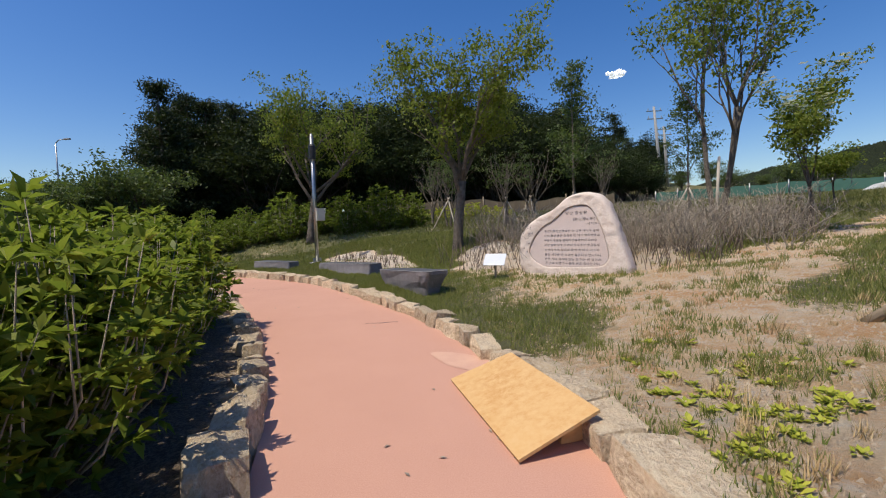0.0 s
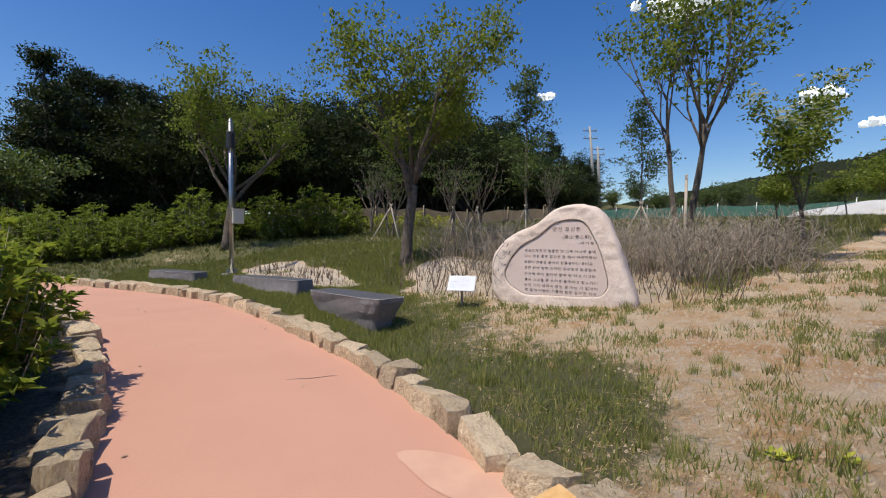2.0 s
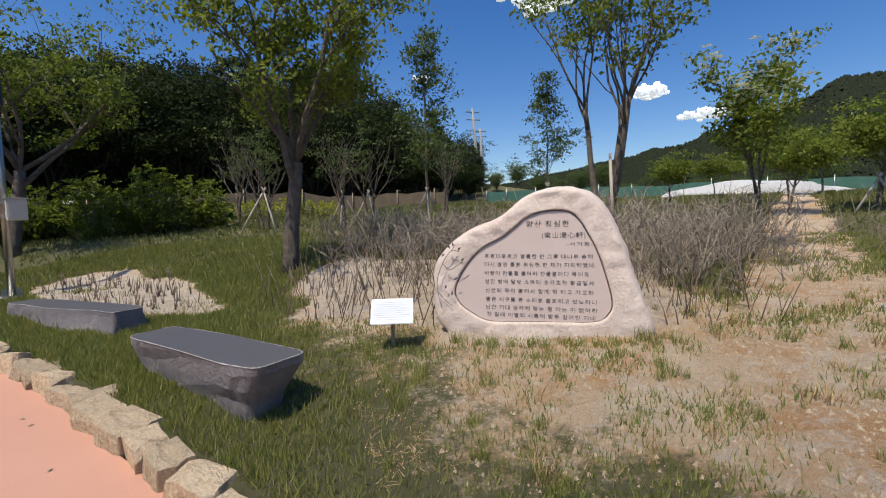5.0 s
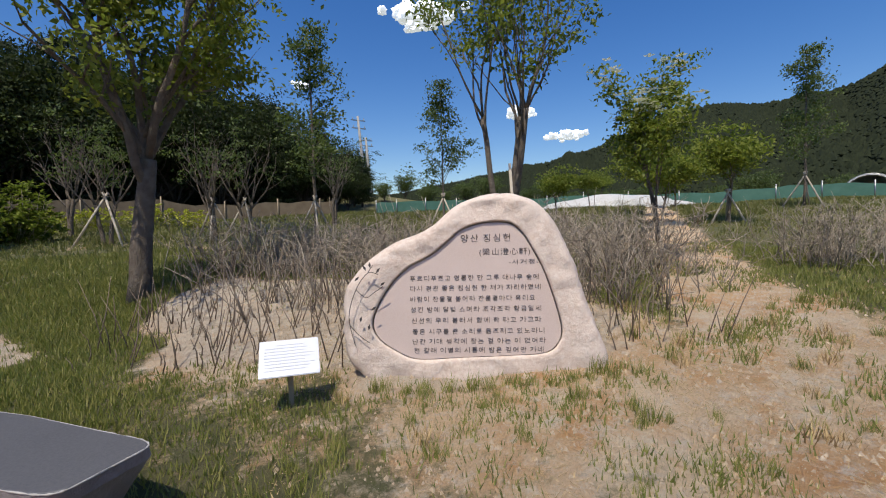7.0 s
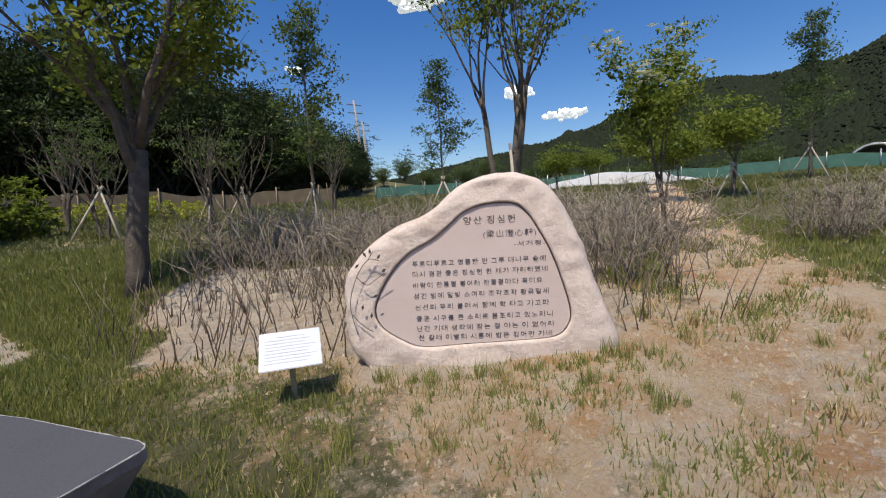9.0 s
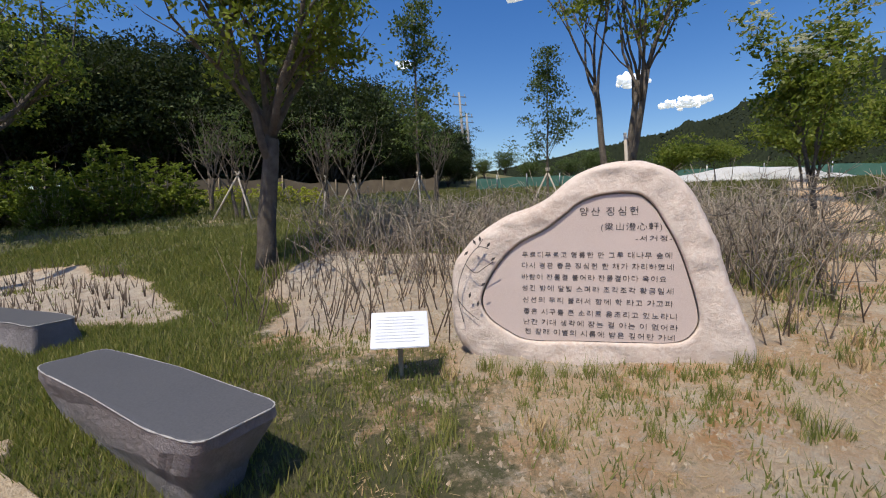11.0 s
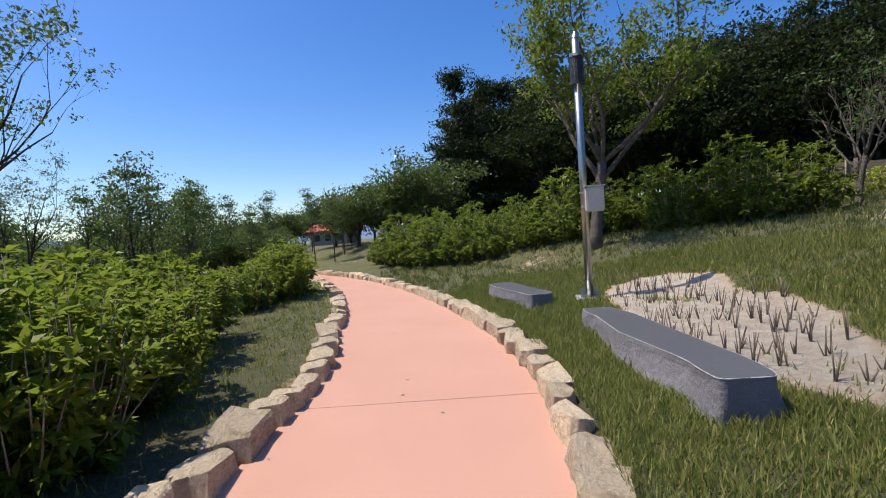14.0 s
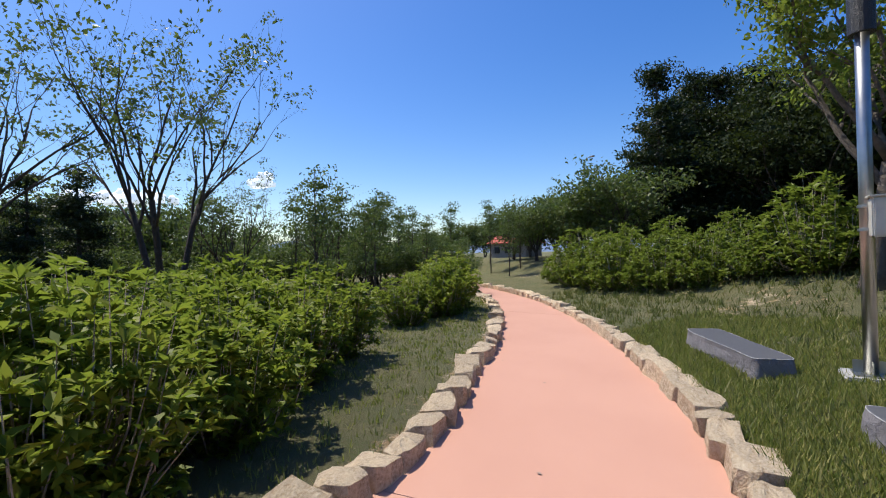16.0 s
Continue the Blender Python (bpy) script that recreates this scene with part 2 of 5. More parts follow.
def tube_faces(lines, sides=6):
    """Tapered tubes along polylines [(points, radii)]."""
    vs, fs = [], []
    for pts, rad in lines:
        pts = np.asarray(pts, float)
        base, n = len(vs), len(pts)
        for i in range(n):
            d = pts[min(i + 1, n - 1)] - pts[max(i - 1, 0)]
            d = d / (np.linalg.norm(d) + 1e-9)
            a = np.cross(d, (0.31, 0.87, 0.38) if abs(d[2]) > 0.8 else (0, 0, 1))
            a /= np.linalg.norm(a) + 1e-9
            b = np.cross(d, a)
            for k in range(sides):
                w = 2 * math.pi * k / sides
                vs.append(pts[i] + rad[i] * (math.cos(w) * a + math.sin(w) * b))
        for i in range(n - 1):
            for k in range(sides):
                q = (k + 1) % sides
                fs.append((base + i * sides + k, base + i * sides + q, base + (i + 1) * sides + q, base + (i + 1) * sides + k))
        fs.append(tuple(base + k for k in range(sides))[::-1])
        fs.append(tuple(base + (n - 1) * sides + k for k in range(sides)))
    return vs, fs


def tubes(name, lines, material, parent=None, label="", sides=6):
    vs, fs = tube_faces(lines, sides)
    return link(name, vs, fs, material, parent, label, True)


def spline(pts, per=8, closed=False):
    p = np.asarray(pts, float)
    n = len(p)
    out = []
    for i in range(n if closed else n - 1):
        a, b, c, d = [p[(i + k) % n] if closed else p[min(max(i + k, 0), n - 1)] for k in (-1, 0, 1, 2)]
        for s in range(per):
            t = s / per
            out.append(0.5 * (2 * b + (c - a) * t + (2 * a - 5 * b + 4 * c - d) * t * t + (3 * b - a - 3 * c + d) * t ** 3))
    if not closed:
        out.append(p[-1])
    return np.array(out)


def fbm(x, y, seed=0.0, octaves=3):
    """Smooth cheap height noise for arrays, about -1 to 1."""
    s, a, f = 0, 1.0, 1.0
    for o in range(octaves):
        k = seed + 1.7 * o
        s = s + a * np.sin(f * (x * 0.9 + y * 0.45) + k + 1.3 * np.sin(f * (y * 0.8 - x * 0.3) + 2.1 * k)) * np.cos(f * (y * 1.1 - x * 0.35) + 1.9 * k)
        a, f = a * 0.5, f * 2.1
    return s


# ---- plan: the curved path and the lie of the land ----
RIGHT = [(1.65, -6), (1.72, -2.5), (1.65, -0.5), (1.5, 1.4), (1.16, 2.6), (0.55, 4.05), (-0.15, 5.4), (-1.0, 6.65), (-1.95, 8.0), (-3.2, 9.55), (-4.6, 10.75), (-6.2, 11.8), (-8.6, 13.1), (-11.7, 14.45), (-15.1, 15.5), (-20, 16.3), (-28, 16.6)]
LEFT = [(-0.4, -6), (-0.1, -2.5), (-0.02, -0.5), (-0.36, 1.24), (-0.9, 2.44), (-1.6, 3.76), (-2.5, 5.15), (-3.5, 6.5), (-4.6, 7.8), (-5.6, 8.84), (-7.2, 9.95), (-9.0, 11.2), (-11.4, 12.55), (-13.6, 13.5), (-16.2, 14.3), (-20.4, 14.9), (-28, 15.1)]
R_EDGE, L_EDGE = spline(RIGHT, 8), spline(LEFT, 8)
CENTRE = (R_EDGE + L_EDGE) / 2
HALF = np.linalg.norm(R_EDGE - L_EDGE, axis=1) / 2
STEP = np.gradient(CENTRE, axis=0)
STEP /= np.linalg.norm(STEP, axis=1)[:, None]
TO_RIGHT = np.stack([STEP[:, 1], -STEP[:, 0]], 1)


def smooth(a, b, v):
    t = np.clip((v - a) / (b - a), 0, 1)
    return t * t * (3 - 2 * t)


def resample(e, step=0.2):
    run = np.concatenate([[0], np.cumsum(np.hypot(*np.diff(e, axis=0).T))])
    s = np.arange(0, run[-1], step)
    p = np.stack([np.interp(s, run, e[:, 0]), np.interp(s, run, e[:, 1])], 1)
    g = np.gradient(p, axis=0)
    return p, g / np.linalg.norm(g, axis=1)[:, None]


def beyond(x, y, edge, sign):
    """Signed metres past one edge of the path."""
    p, g = edge
    out = np.empty(x.shape)
    for i in range(0, len(x), 6000):
        vx, vy = x[i:i + 6000, None] - p[None, :, 0], y[i:i + 6000, None] - p[None, :, 1]
        k = (vx * vx + vy * vy).argmin(1)
        r = np.arange(len(k))
        a, c = vx[r, k], vy[r, k]
        off = (a * g[k, 1] - c * g[k, 0]) * sign
        out[i:i + 6000] = np.where(off > 0, 1, -1) * np.maximum(np.hypot(a, c) * (np.abs(off) > 0), np.abs(off))
    return out


R_FINE, L_FINE = resample(R_EDGE), resample(L_EDGE)
GX, GY = np.arange(-30, 30.01, 0.12), np.arange(-8, 40.01, 0.12)
FIELD = [beyond(q[0].ravel(), q[1].ravel(), e, s).reshape(len(GY), len(GX)) for q in [np.meshgrid(GX, GY)] for e, s in ((R_FINE, 1), (L_FINE, -1))]


def off_path(x, y):
    """Metres past the path's edge (negative on it), and +1 on its uphill side, -1 on the other."""
    x, y = np.atleast_1d(np.asarray(x, float)), np.atleast_1d(np.asarray(y, float))
    inside = (x > GX[0]) & (x < GX[-1] - 0.13) & (y > GY[0]) & (y < GY[-1] - 0.13)
    both = []
    for f, (e, s) in zip(FIELD, ((R_FINE, 1), (L_FINE, -1))):
        u, v = np.clip((x - GX[0]) / 0.12, 0, len(GX) - 2), np.clip((y - GY[0]) / 0.12, 0, len(GY) - 2)
        a, c = u.astype(int), v.astype(int)
        u, v = u - a, v - c
        d = (f[c, a] * (1 - u) + f[c, a + 1] * u) * (1 - v) + (f[c + 1, a] * (1 - u) + f[c + 1, a + 1] * u) * v
        if not inside.all():
            d[~inside] = beyond(x[~inside], y[~inside], e, s)
        both.append(d)
    return np.maximum(*both), np.where(both[0] > both[1], 1, -1)


def height(x, y):
    x, y = np.atleast_1d(np.asarray(x, float)), np.atleast_1d(np.asarray(y, float))
    d, side = off_path(x, y)
    up = 0.09 + 0.125 * np.clip(d, 0, 5) + 0.35 * smooth(2.6, 4.4, d) * smooth(3.0, 0.2, x) + 0.082 * np.clip(d - 5, 0, 60) * smooth(60, 15, x) * smooth(-40, -14, x)
    up = up + 0.012 * np.clip(d - 5, 0, 60) * smooth(15, 60, x) + 0.22 * np.clip(d - 40, 0, 60) * smooth(34, 14, x) * smooth(-34, -16, x - 0.2 * y)
    down = 0.09 - 0.012 * np.clip(d, 0, 120)
    h = np.where(side > 0, up, down) + 0.025 * fbm(x * 1.9, y * 1.9) * smooth(0.1, 0.8, d) + 0.10 * fbm(x * 0.35, y * 0.35, 3.0) * smooth(6, 16, d)
    return np.where(d < 0.13, -0.07, h)


def H(x, y):
    return float(height(x, y)[0])


def in_sand(x, y):
    """0 to 1: the pale planting bed with cut stubs, and the bed under the dry thicket."""
    u, v = (x + 2.6) * 0.62 - (y - 11.9) * 0.785, (x + 2.6) * 0.785 + (y - 11.9) * 0.62
    a = smooth(1.12, 0.85, np.hypot(u / 2.6, v / 0.85) + 0.13 * fbm(x * 2, y * 2))
    p, q = (x - 2.6) * 0.8 - (y - 8.6) * 0.6, (x - 2.6) * 0.6 + (y - 8.6) * 0.8
    b = smooth(1.1, 0.85, np.hypot(p / 2.75, q / 1.8) + 0.15 * fbm(x * 1.5, y * 1.5))
    return np.maximum(a, b)


def grass_cover(x, y):
    """0 bare earth to 1 closed turf."""
    d, side = off_path(x, y)
    c = 0.62 + 0.2 * fbm(x * 0.8, y * 0.8, 5.0)
    trail = np.abs(y - np.interp(x, (2.3, 3.3, 3.9, 5.0, 6.35, 10, 14, 30), (3.3, 4.45, 4.95, 5.85, 7.0, 9.4, 12, 22)) + 0.12 * fbm(x * 1.3, y * 1.3, 9.0)) / 1.3
    c -= 0.75 * smooth(1.5 - 0.8 * smooth(3.0, 4.6, x), 0.22, trail) * smooth(1.7, 2.4, x) * smooth(34, 20, x)
    c -= 0.16 * smooth(0.8, 2.2, x - 0.15 * y) * smooth(6, 3.5, d) + 0.5 * smooth(3.6, 2.2, y) * smooth(0.8, 1.4, x)
    c -= 0.22 * smooth(2.2, 0.6, np.hypot(x - 2.3, y - 5.7)) + 0.14 * smooth(0.5, 1.1, x) * smooth(4.0, 4.8, y) * smooth(7.2, 6.6, y)
    c += 0.30 * smooth(1.6, 0.5, np.abs(d - 0.6)) * (side > 0) * smooth(2.6, 4.0, y) + 0.25 * smooth(0.6, -0.6, x) * (side > 0)
    c += 0.3 * smooth(8, 14, d) + 0.42 * smooth(3.6, 5.0, x) * smooth(0.4, 0.9, trail)
    c -= 0.42 * smooth(0.8, 0.3, trail) * smooth(5, 8, x) * smooth(30, 18, x)
    c -= 1.2 * in_sand(x, y) * (side > 0)
    c = np.where(side < 0, 0.85 - 0.5 * smooth(0.5, 0.1, d), c)
    return np.clip(c, 0, 1)


def shrub_litter_shade(x, y):
    """0 to 1: brown leaf litter, with shade painted in, under the shrubs beyond the valley-side kerb."""
    d, side = off_path(x, y)
    edge = 0.75 + 0.35 * fbm(x * 1.1, y * 1.1, 2.0) + 1.6 * smooth(-3.0, -5.5, x)
    return np.where(side < 0, smooth(edge + 0.3, edge - 0.1, d) * smooth(-5.5, -3.0, x) + smooth(edge - 0.2, edge + 0.4, d) * smooth(3.2, 2.2, d), 0.0)


def ground_sheet():
    def axis(a, b, step, far):
        mid = list(np.arange(a, b + 1e-6, step))
        lo, hi, s, t = [], [], step, step
        while (lo[-1] if lo else a) > -far:
            s *= 1.16
            lo.append((lo[-1] if lo else a) - s)
        while (hi[-1] if hi else b) < far:
            t *= 1.16
            hi.append((hi[-1] if hi else b) + t)
        return np.array(lo[::-1] + mid + hi)
    xs, ys = axis(-15, 9, 0.09, 2500), axis(-1.5, 18, 0.09, 2500)
    X, Y = np.meshgrid(xs, ys)
    x, y = X.ravel(), Y.ravel()
    z = height(x, y)
    v = np.stack([x, y, z], 1)
    nx, ny = len(xs), len(ys)
    i = (np.arange(ny - 1)[:, None] * nx + np.arange(nx - 1)[None]).ravel()
    f = np.stack([i, i + 1, i + nx + 1, i + nx], 1)
    me = bpy.data.meshes.new("ground")
    me.vertices.add(len(v))
    me.vertices.foreach_set("co", v.reshape(-1))
    me.loops.add(f.size)
    me.loops.foreach_set("vertex_index", f.reshape(-1).astype(np.int32))
    me.polygons.add(len(f))
    me.polygons.foreach_set("loop_start", np.arange(0, f.size, 4, dtype=np.int32))
    me.polygons.foreach_set("use_smooth", [True] * len(f))
    me.update(calc_edges=True)
    a = me.attributes.new("cover", "FLOAT", "POINT")
    a.data.foreach_set("value", grass_cover(x, y).astype(np.float32))
    e = me.attributes.new("bed", "FLOAT", "POINT")
    e.data.foreach_set("value", in_sand(x, y).astype(np.float32))
    under = me.attributes.new("litter", "FLOAT", "POINT")
    under.data.foreach_set("value", shrub_litter_shade(x, y).astype(np.float32))
    me.materials.append(M_GROUND)
    tagged(new("ground", me), "sandy soil and patchy turf on a gentle slope", "ground", kind="structure")


ground_sheet()


def path_slabs():
    path = tagged(new("path"), "pink coloured concrete footpath, smooth, curving between stone kerbs", "path", kind="structure")
    cuts = [(0, 0), (18, 20), (65.8, 72.4), (100, 102), (128, 128)]
    for a, b in zip(cuts, cuts[1:]):
        idx = np.linspace(0, 1, 44)
        grid = []
        rims = []
        for e, lo, hi in ((L_EDGE, a[0] + 0.02, b[0] - 0.02), (R_EDGE, a[1] + 0.02, b[1] - 0.02)):
            at = lo + (hi - lo) * idx
            rims.append(np.stack([np.interp(at, np.arange(len(e)), e[:, 0]), np.interp(at, np.arange(len(e)), e[:, 1])], 1))
        for w in np.linspace(0, 1, 9):
            grid.append(rims[0] * (1 - w) + rims[1] * w)
        n = len(idx)
        vs = [(p[0], p[1], 0.0) for g in grid for p in g] + [(p[0], p[1], -0.12) for g in (grid[0], grid[-1]) for p in g]
        fs = [(r * n + i, (r + 1) * n + i, (r + 1) * n + i + 1, r * n + i + 1) for r in range(8) for i in range(n - 1)]
        o = 9 * n
        fs += [(o + i, i, i + 1, o + i + 1) for i in range(n - 1)] + [(8 * n + i, o + n + i, o + n + i + 1, 8 * n + i + 1) for i in range(n - 1)]
        for e in (0, n - 1):
            fs.append((o + e, *[r * n + e for r in range(9)], o + n + e))
        link("slab", vs, fs, M_PATH, path)
    patch = bmesh.new()
    ring = [patch.verts.new((0.72 + 0.40 * math.cos(w) * (1 + 0.12 * math.sin(3 * w)), 3.25 + 0.26 * math.sin(w) * (1 + 0.1 * math.cos(2 * w)) - 0.25 * math.cos(w), 0.004)) for w in np.linspace(0, 2 * math.pi, 20, endpoint=False)]
    patch.faces.new(ring)
    part("mortar_patch", patch, M_PATCH, path, "pale mortar patch smeared on the pink concrete")
    crack = [np.array([-0.78 + 0.45 * q, 5.02 + 0.10 * q + 0.012 * math.sin(9 * q), 0.001]) for q in np.linspace(0, 1, 9)]
    tubes("crack", [(crack, [0.001, 0.002, 0.003, 0.003, 0.004, 0.004, 0.003, 0.003, 0.001])], M_INK, path, "thin dark crack", 4)


path_slabs()


# ---- plants ----
def unit(v):
    return v / (np.linalg.norm(v, axis=-1, keepdims=True) + 1e-9)


def leaf_quads(rng, centres, size, ratio=0.5, droop=0.3, up=0.5):
    """Pointed leaves, folded a little, one at each centre."""
    n = len(centres)
    along = unit(rng.normal(size=(n, 3)) + (0, 0, -droop))
    nrm = unit(rng.normal(size=(n, 3)) * 0.7 + (0, 0, up))
    side = unit(np.cross(along, nrm))
    s = size * rng.uniform(0.6, 1.25, (n, 1))
    tip, w = along * s, side * s * ratio * 0.5
    lift = np.cross(side, along) * s * 0.12
    c = np.asarray(centres)
    return np.stack([c - tip * 0.5, c + w + lift, c + tip * 0.5, c - w + lift], 1)


def grow(rng, start, way, length, radius, levels, fork, splay, bend, out, tips, lift=0.25):
    n = 6
    pts, d = [np.array(start, float)], unit(np.array(way, float))
    for i in range(n):
        d = unit(d + rng.normal(size=3) * bend + (0, 0, lift * 0.12))
        pts.append(pts[-1] + d * length / n)
    rad = np.linspace(radius, radius * (0.45 if levels else 0.25), n + 1)
    out.append((pts, rad))
    if levels <= 1:
        tips.extend(pts[2:])
    if levels:
        for k in range(fork):
            t = rng.uniform(0.35, 1.0) if k else 1.0
            i = min(int(t * n), n)
            a = rng.uniform(0, 2 * math.pi)
            side = np.array([math.cos(a), math.sin(a), 0.0])
            w = unit(unit(pts[i] - pts[max(i - 1, 0)]) * (1.15 - splay) + side * splay + (0, 0, lift))
            grow(rng, pts[i], w, length * rng.uniform(0.5, 0.72), rad[i] * 0.62, levels - 1, fork, splay, bend, out, tips, lift)


def tree(name, rng, label, tall, radius, stems=1, lean=0.1, bole=0.35, levels=3, fork=4, splay=0.6, leaf=0.09, leaves=5000, puff=0.22, green=None, bark=None, lift=0.25, flowers=0, group="", narrow=False):
    """A tree built at the origin: tapered trunk and limbs, and a crown of single leaves."""
    green, bark = green or M_LEAF, bark or M_BARK
    t = thing(name, (0, 0, 0), label, "tree", group)
    lines, tips = [], []
    for s in range(stems):
        a = 2 * math.pi * (s + rng.uniform(-0.2, 0.2)) / stems
        way = np.array([math.cos(a) * lean, math.sin(a) * lean, 1.0])
        if narrow:
            pts = [np.array([0.02 * math.sin(3 * k), 0.02 * math.cos(2 * k), tall * k / 9]) for k in range(10)]
            lines.append((pts, np.linspace(radius, radius * 0.15, 10)))
            for k in range(2 + fork * 6):
                q = rng.uniform(bole, 0.97)
                b = rng.uniform(0, 2 * math.pi)
                w = np.array([math.cos(b), math.sin(b), rng.uniform(0.7, 1.6)])
                i = q * 9
                p = pts[int(i)] + (pts[min(int(i) + 1, 9)] - pts[int(i)]) * (i % 1)
                grow(rng, p, w, tall * splay * 0.32 * (1.15 - q), radius * 0.3 * (1.1 - q), 1, 2, 0.5, 0.12, lines, tips, 0.2)
            continue
        n = 5
        pts, d = [np.array([0.04 * math.cos(a) * (stems > 1), 0.04 * math.sin(a) * (stems > 1), -0.12])], unit(way)
        for i in range(n):
            d = unit(d + rng.normal(size=3) * 0.05)
            pts.append(pts[-1] + d * tall * bole / n)
        rad = np.linspace(radius * 1.12, radius * 0.8, n + 1)
        rad[0] *= 1.25
        lines.append((pts, rad))
        for k in range(fork + 1):
            b = 2 * math.pi * (k + rng.uniform(-0.3, 0.3)) / (fork + 1)
            w = unit(np.array([math.cos(b) * splay, math.sin(b) * splay, 0]) + d * (1.1 - 0.45 * splay))
            if k == fork:
                w = d
            i = n if k % 2 == 0 else n - 1
            grow(rng, pts[i], w, tall * (1 - bole) * rng.uniform(0.42, 0.58), rad[i] * 0.55, levels - 1, fork - 1 if fork > 3 else fork, splay, 0.10, lines, tips, lift)
    tubes("trunk", lines, bark, t, sides=6)
    tips = np.array(tips)
    k = leaves // 16
    hub = tips[rng.integers(0, len(tips), k)] + rng.normal(size=(k, 3)) * puff * (0.8, 0.8, 0.5)
    c = np.repeat(hub, 16, axis=0) + rng.normal(size=(k * 16, 3)) * leaf * (1.25, 1.25, 0.55)
    quads("crown", leaf_quads(rng, c, leaf), green, t, "crown of small green leaves with gaps")
    if flowers:
        top = tips[np.argsort(tips[:, 2])[len(tips) // 3:]]
        c = top[rng.integers(0, len(top), flowers)] + rng.normal(size=(flowers, 3)) * 0.12 + (0, 0, 0.12)
        four = []
        for p in c:
            for k in range(4):
                w = k * math.pi / 2 + p[0] * 7
                u, v = np.array([math.cos(w), math.sin(w), 0.15]), np.array([-math.sin(w), math.cos(w), 0])
                four.append([p, p + u * 0.06 + v * 0.04, p + u * 0.11, p + u * 0.06 - v * 0.04])
        quads("blossom", np.array(four), M_FLOWER, t, "scattered white four-petalled blossom")
    return t


def whorls(rng, nodes, ways, size, each, ratio=0.36):
    """Leaves set round each node, standing off its stalk and arching over."""
    c, w = np.repeat(nodes, each, axis=0), np.repeat(ways, each, axis=0)
    n = len(c)
    along = unit(unit(rng.normal(size=(n, 3))) * (1.0, 1.0, 0.6) + w * 0.55)
    side = unit(np.cross(along, np.array([0.0, 0.0, 1.0]) + rng.normal(size=(n, 3)) * 0.35))
    s = size * rng.uniform(0.55, 1.2, (n, 1))
    half = side * s * ratio * 0.5
    top = np.cross(side, along) * s * 0.10
    return np.stack([c, c + along * s * 0.5 + half + top, c + along * s - top * 1.5, c + along * s * 0.5 - half + top], 1)


def shrub(rng, label, wide, tall, stalks=70, leaf=0.075, leaves=2600, green=None, group="shrubs beside the path", name="shrub", each=9, round_top=0.35):
    """A leafy bush: thin stalks from the root, each with whorls of pointed leaves up to its tip."""
    t = thing(name, (0, 0, 0), label, "shrub", group)
    lines, nodes, ways = [], [], []
    per = max(3, leaves // (stalks * each))
    for s in range(stalks):
        a, r = rng.uniform(0, 2 * math.pi), wide * math.sqrt(rng.uniform(0.0, 1.0))
        h = tall * rng.uniform(0.62, 1.12) * (1 - round_top * (r / wide) ** 2.5)
        foot = np.array([math.cos(a) * r * 0.35, math.sin(a) * r * 0.35, -0.05])
        tip = np.array([math.cos(a) * r, math.sin(a) * r, h])
        mid = (foot + tip) / 2 + rng.normal(size=3) * 0.05 + (math.cos(a) * r * 0.12, math.sin(a) * r * 0.12, 0)
        lines.append(([foot, mid, tip], [0.008, 0.006, 0.002]))
        for q in np.append(rng.uniform(0.06, 0.97, per - 1) ** 0.85, 1.0):
            p = foot * (1 - q) ** 2 + 2 * mid * q * (1 - q) + tip * q * q
            off = rng.normal(size=3) * (0.07 if q < 1 else 0.01)
            nodes.append(p + off)
            ways.append(unit(tip - mid + off * 4))
    tubes("stemwork", lines, M_TWIG, t, sides=4)
    quads("foliage", whorls(rng, np.array(nodes), np.array(ways), leaf, each), green or M_LEAF_SHRUB, t, "bright green pointed leaves in whorls")
    return t


def put(ob, x, y, rz=0.0, s=1.0, z=None, first=False, lean=(0, 0)):
    m = pose(x, y, H(x, y) if z is None else z, lean[0], lean[1], rz)
    if first:
        ob.matrix_world = m @ Matrix.Diagonal((s, s, s, 1))
        return ob
    c = copy_thing(ob, m)
    c.scale = (s, s, s)
    return c


rng = np.random.default_rng(7)
TREE_LABEL = "young broadleaf tree with airy green crown on turf"
main = tree("tree", rng, "broadleaf tree with a stout grey trunk and upright spreading limbs", 6.0, 0.135, 1, 0.03, 0.32, 3, 5, 0.55, 0.105, 12000, 0.17)
put(main, 0.19, 11.0, 40, 1.0, first=True)
second = tree("tree", rng, "spreading broadleaf tree behind the steel pole", 7.6, 0.15, 1, 0.05, 0.28, 3, 5, 0.66, 0.125, 9000, 0.20)
put(second, -6.0, 16.2, 10, 1.0, first=True)
multi = tree("tree", rng, "multi-stemmed tree with bare upright limbs and sparse leaves", 7.6, 0.075, 3, 0.2, 0.42, 3, 4, 0.42, 0.14, 5200, 0.17)
put(multi, 7.3, 11.9, 20, 1.0, first=True)
slim = tree("slim_tree", rng, "slender young tree with short upright twigs", 4.6, 0.045, 1, 0, 0.28, fork=4, splay=0.75, leaf=0.09, leaves=4200, puff=0.12, narrow=True, green=M_LEAF_FAR)
put(slim, 8.3, 16.0, 0, 1.0, first=True)
put(slim, 4.5, 17.2, 130, 1.35)
dog = tree("flowering_tree", rng, "small tree in white blossom with dense green leaves", 3.9, 0.05, 1, 0.03, 0.30, 3, 4, 0.30, 0.10, 4200, 0.13, flowers=130)
put(dog, 6.9, 7.9, 180, 0.82, first=True)
small = tree("young_tree", rng, TREE_LABEL, 2.9, 0.04, 1, 0.04, 0.4, 3, 4, 0.6, 0.12, 3600, 0.2, group="young trees on the far turf")
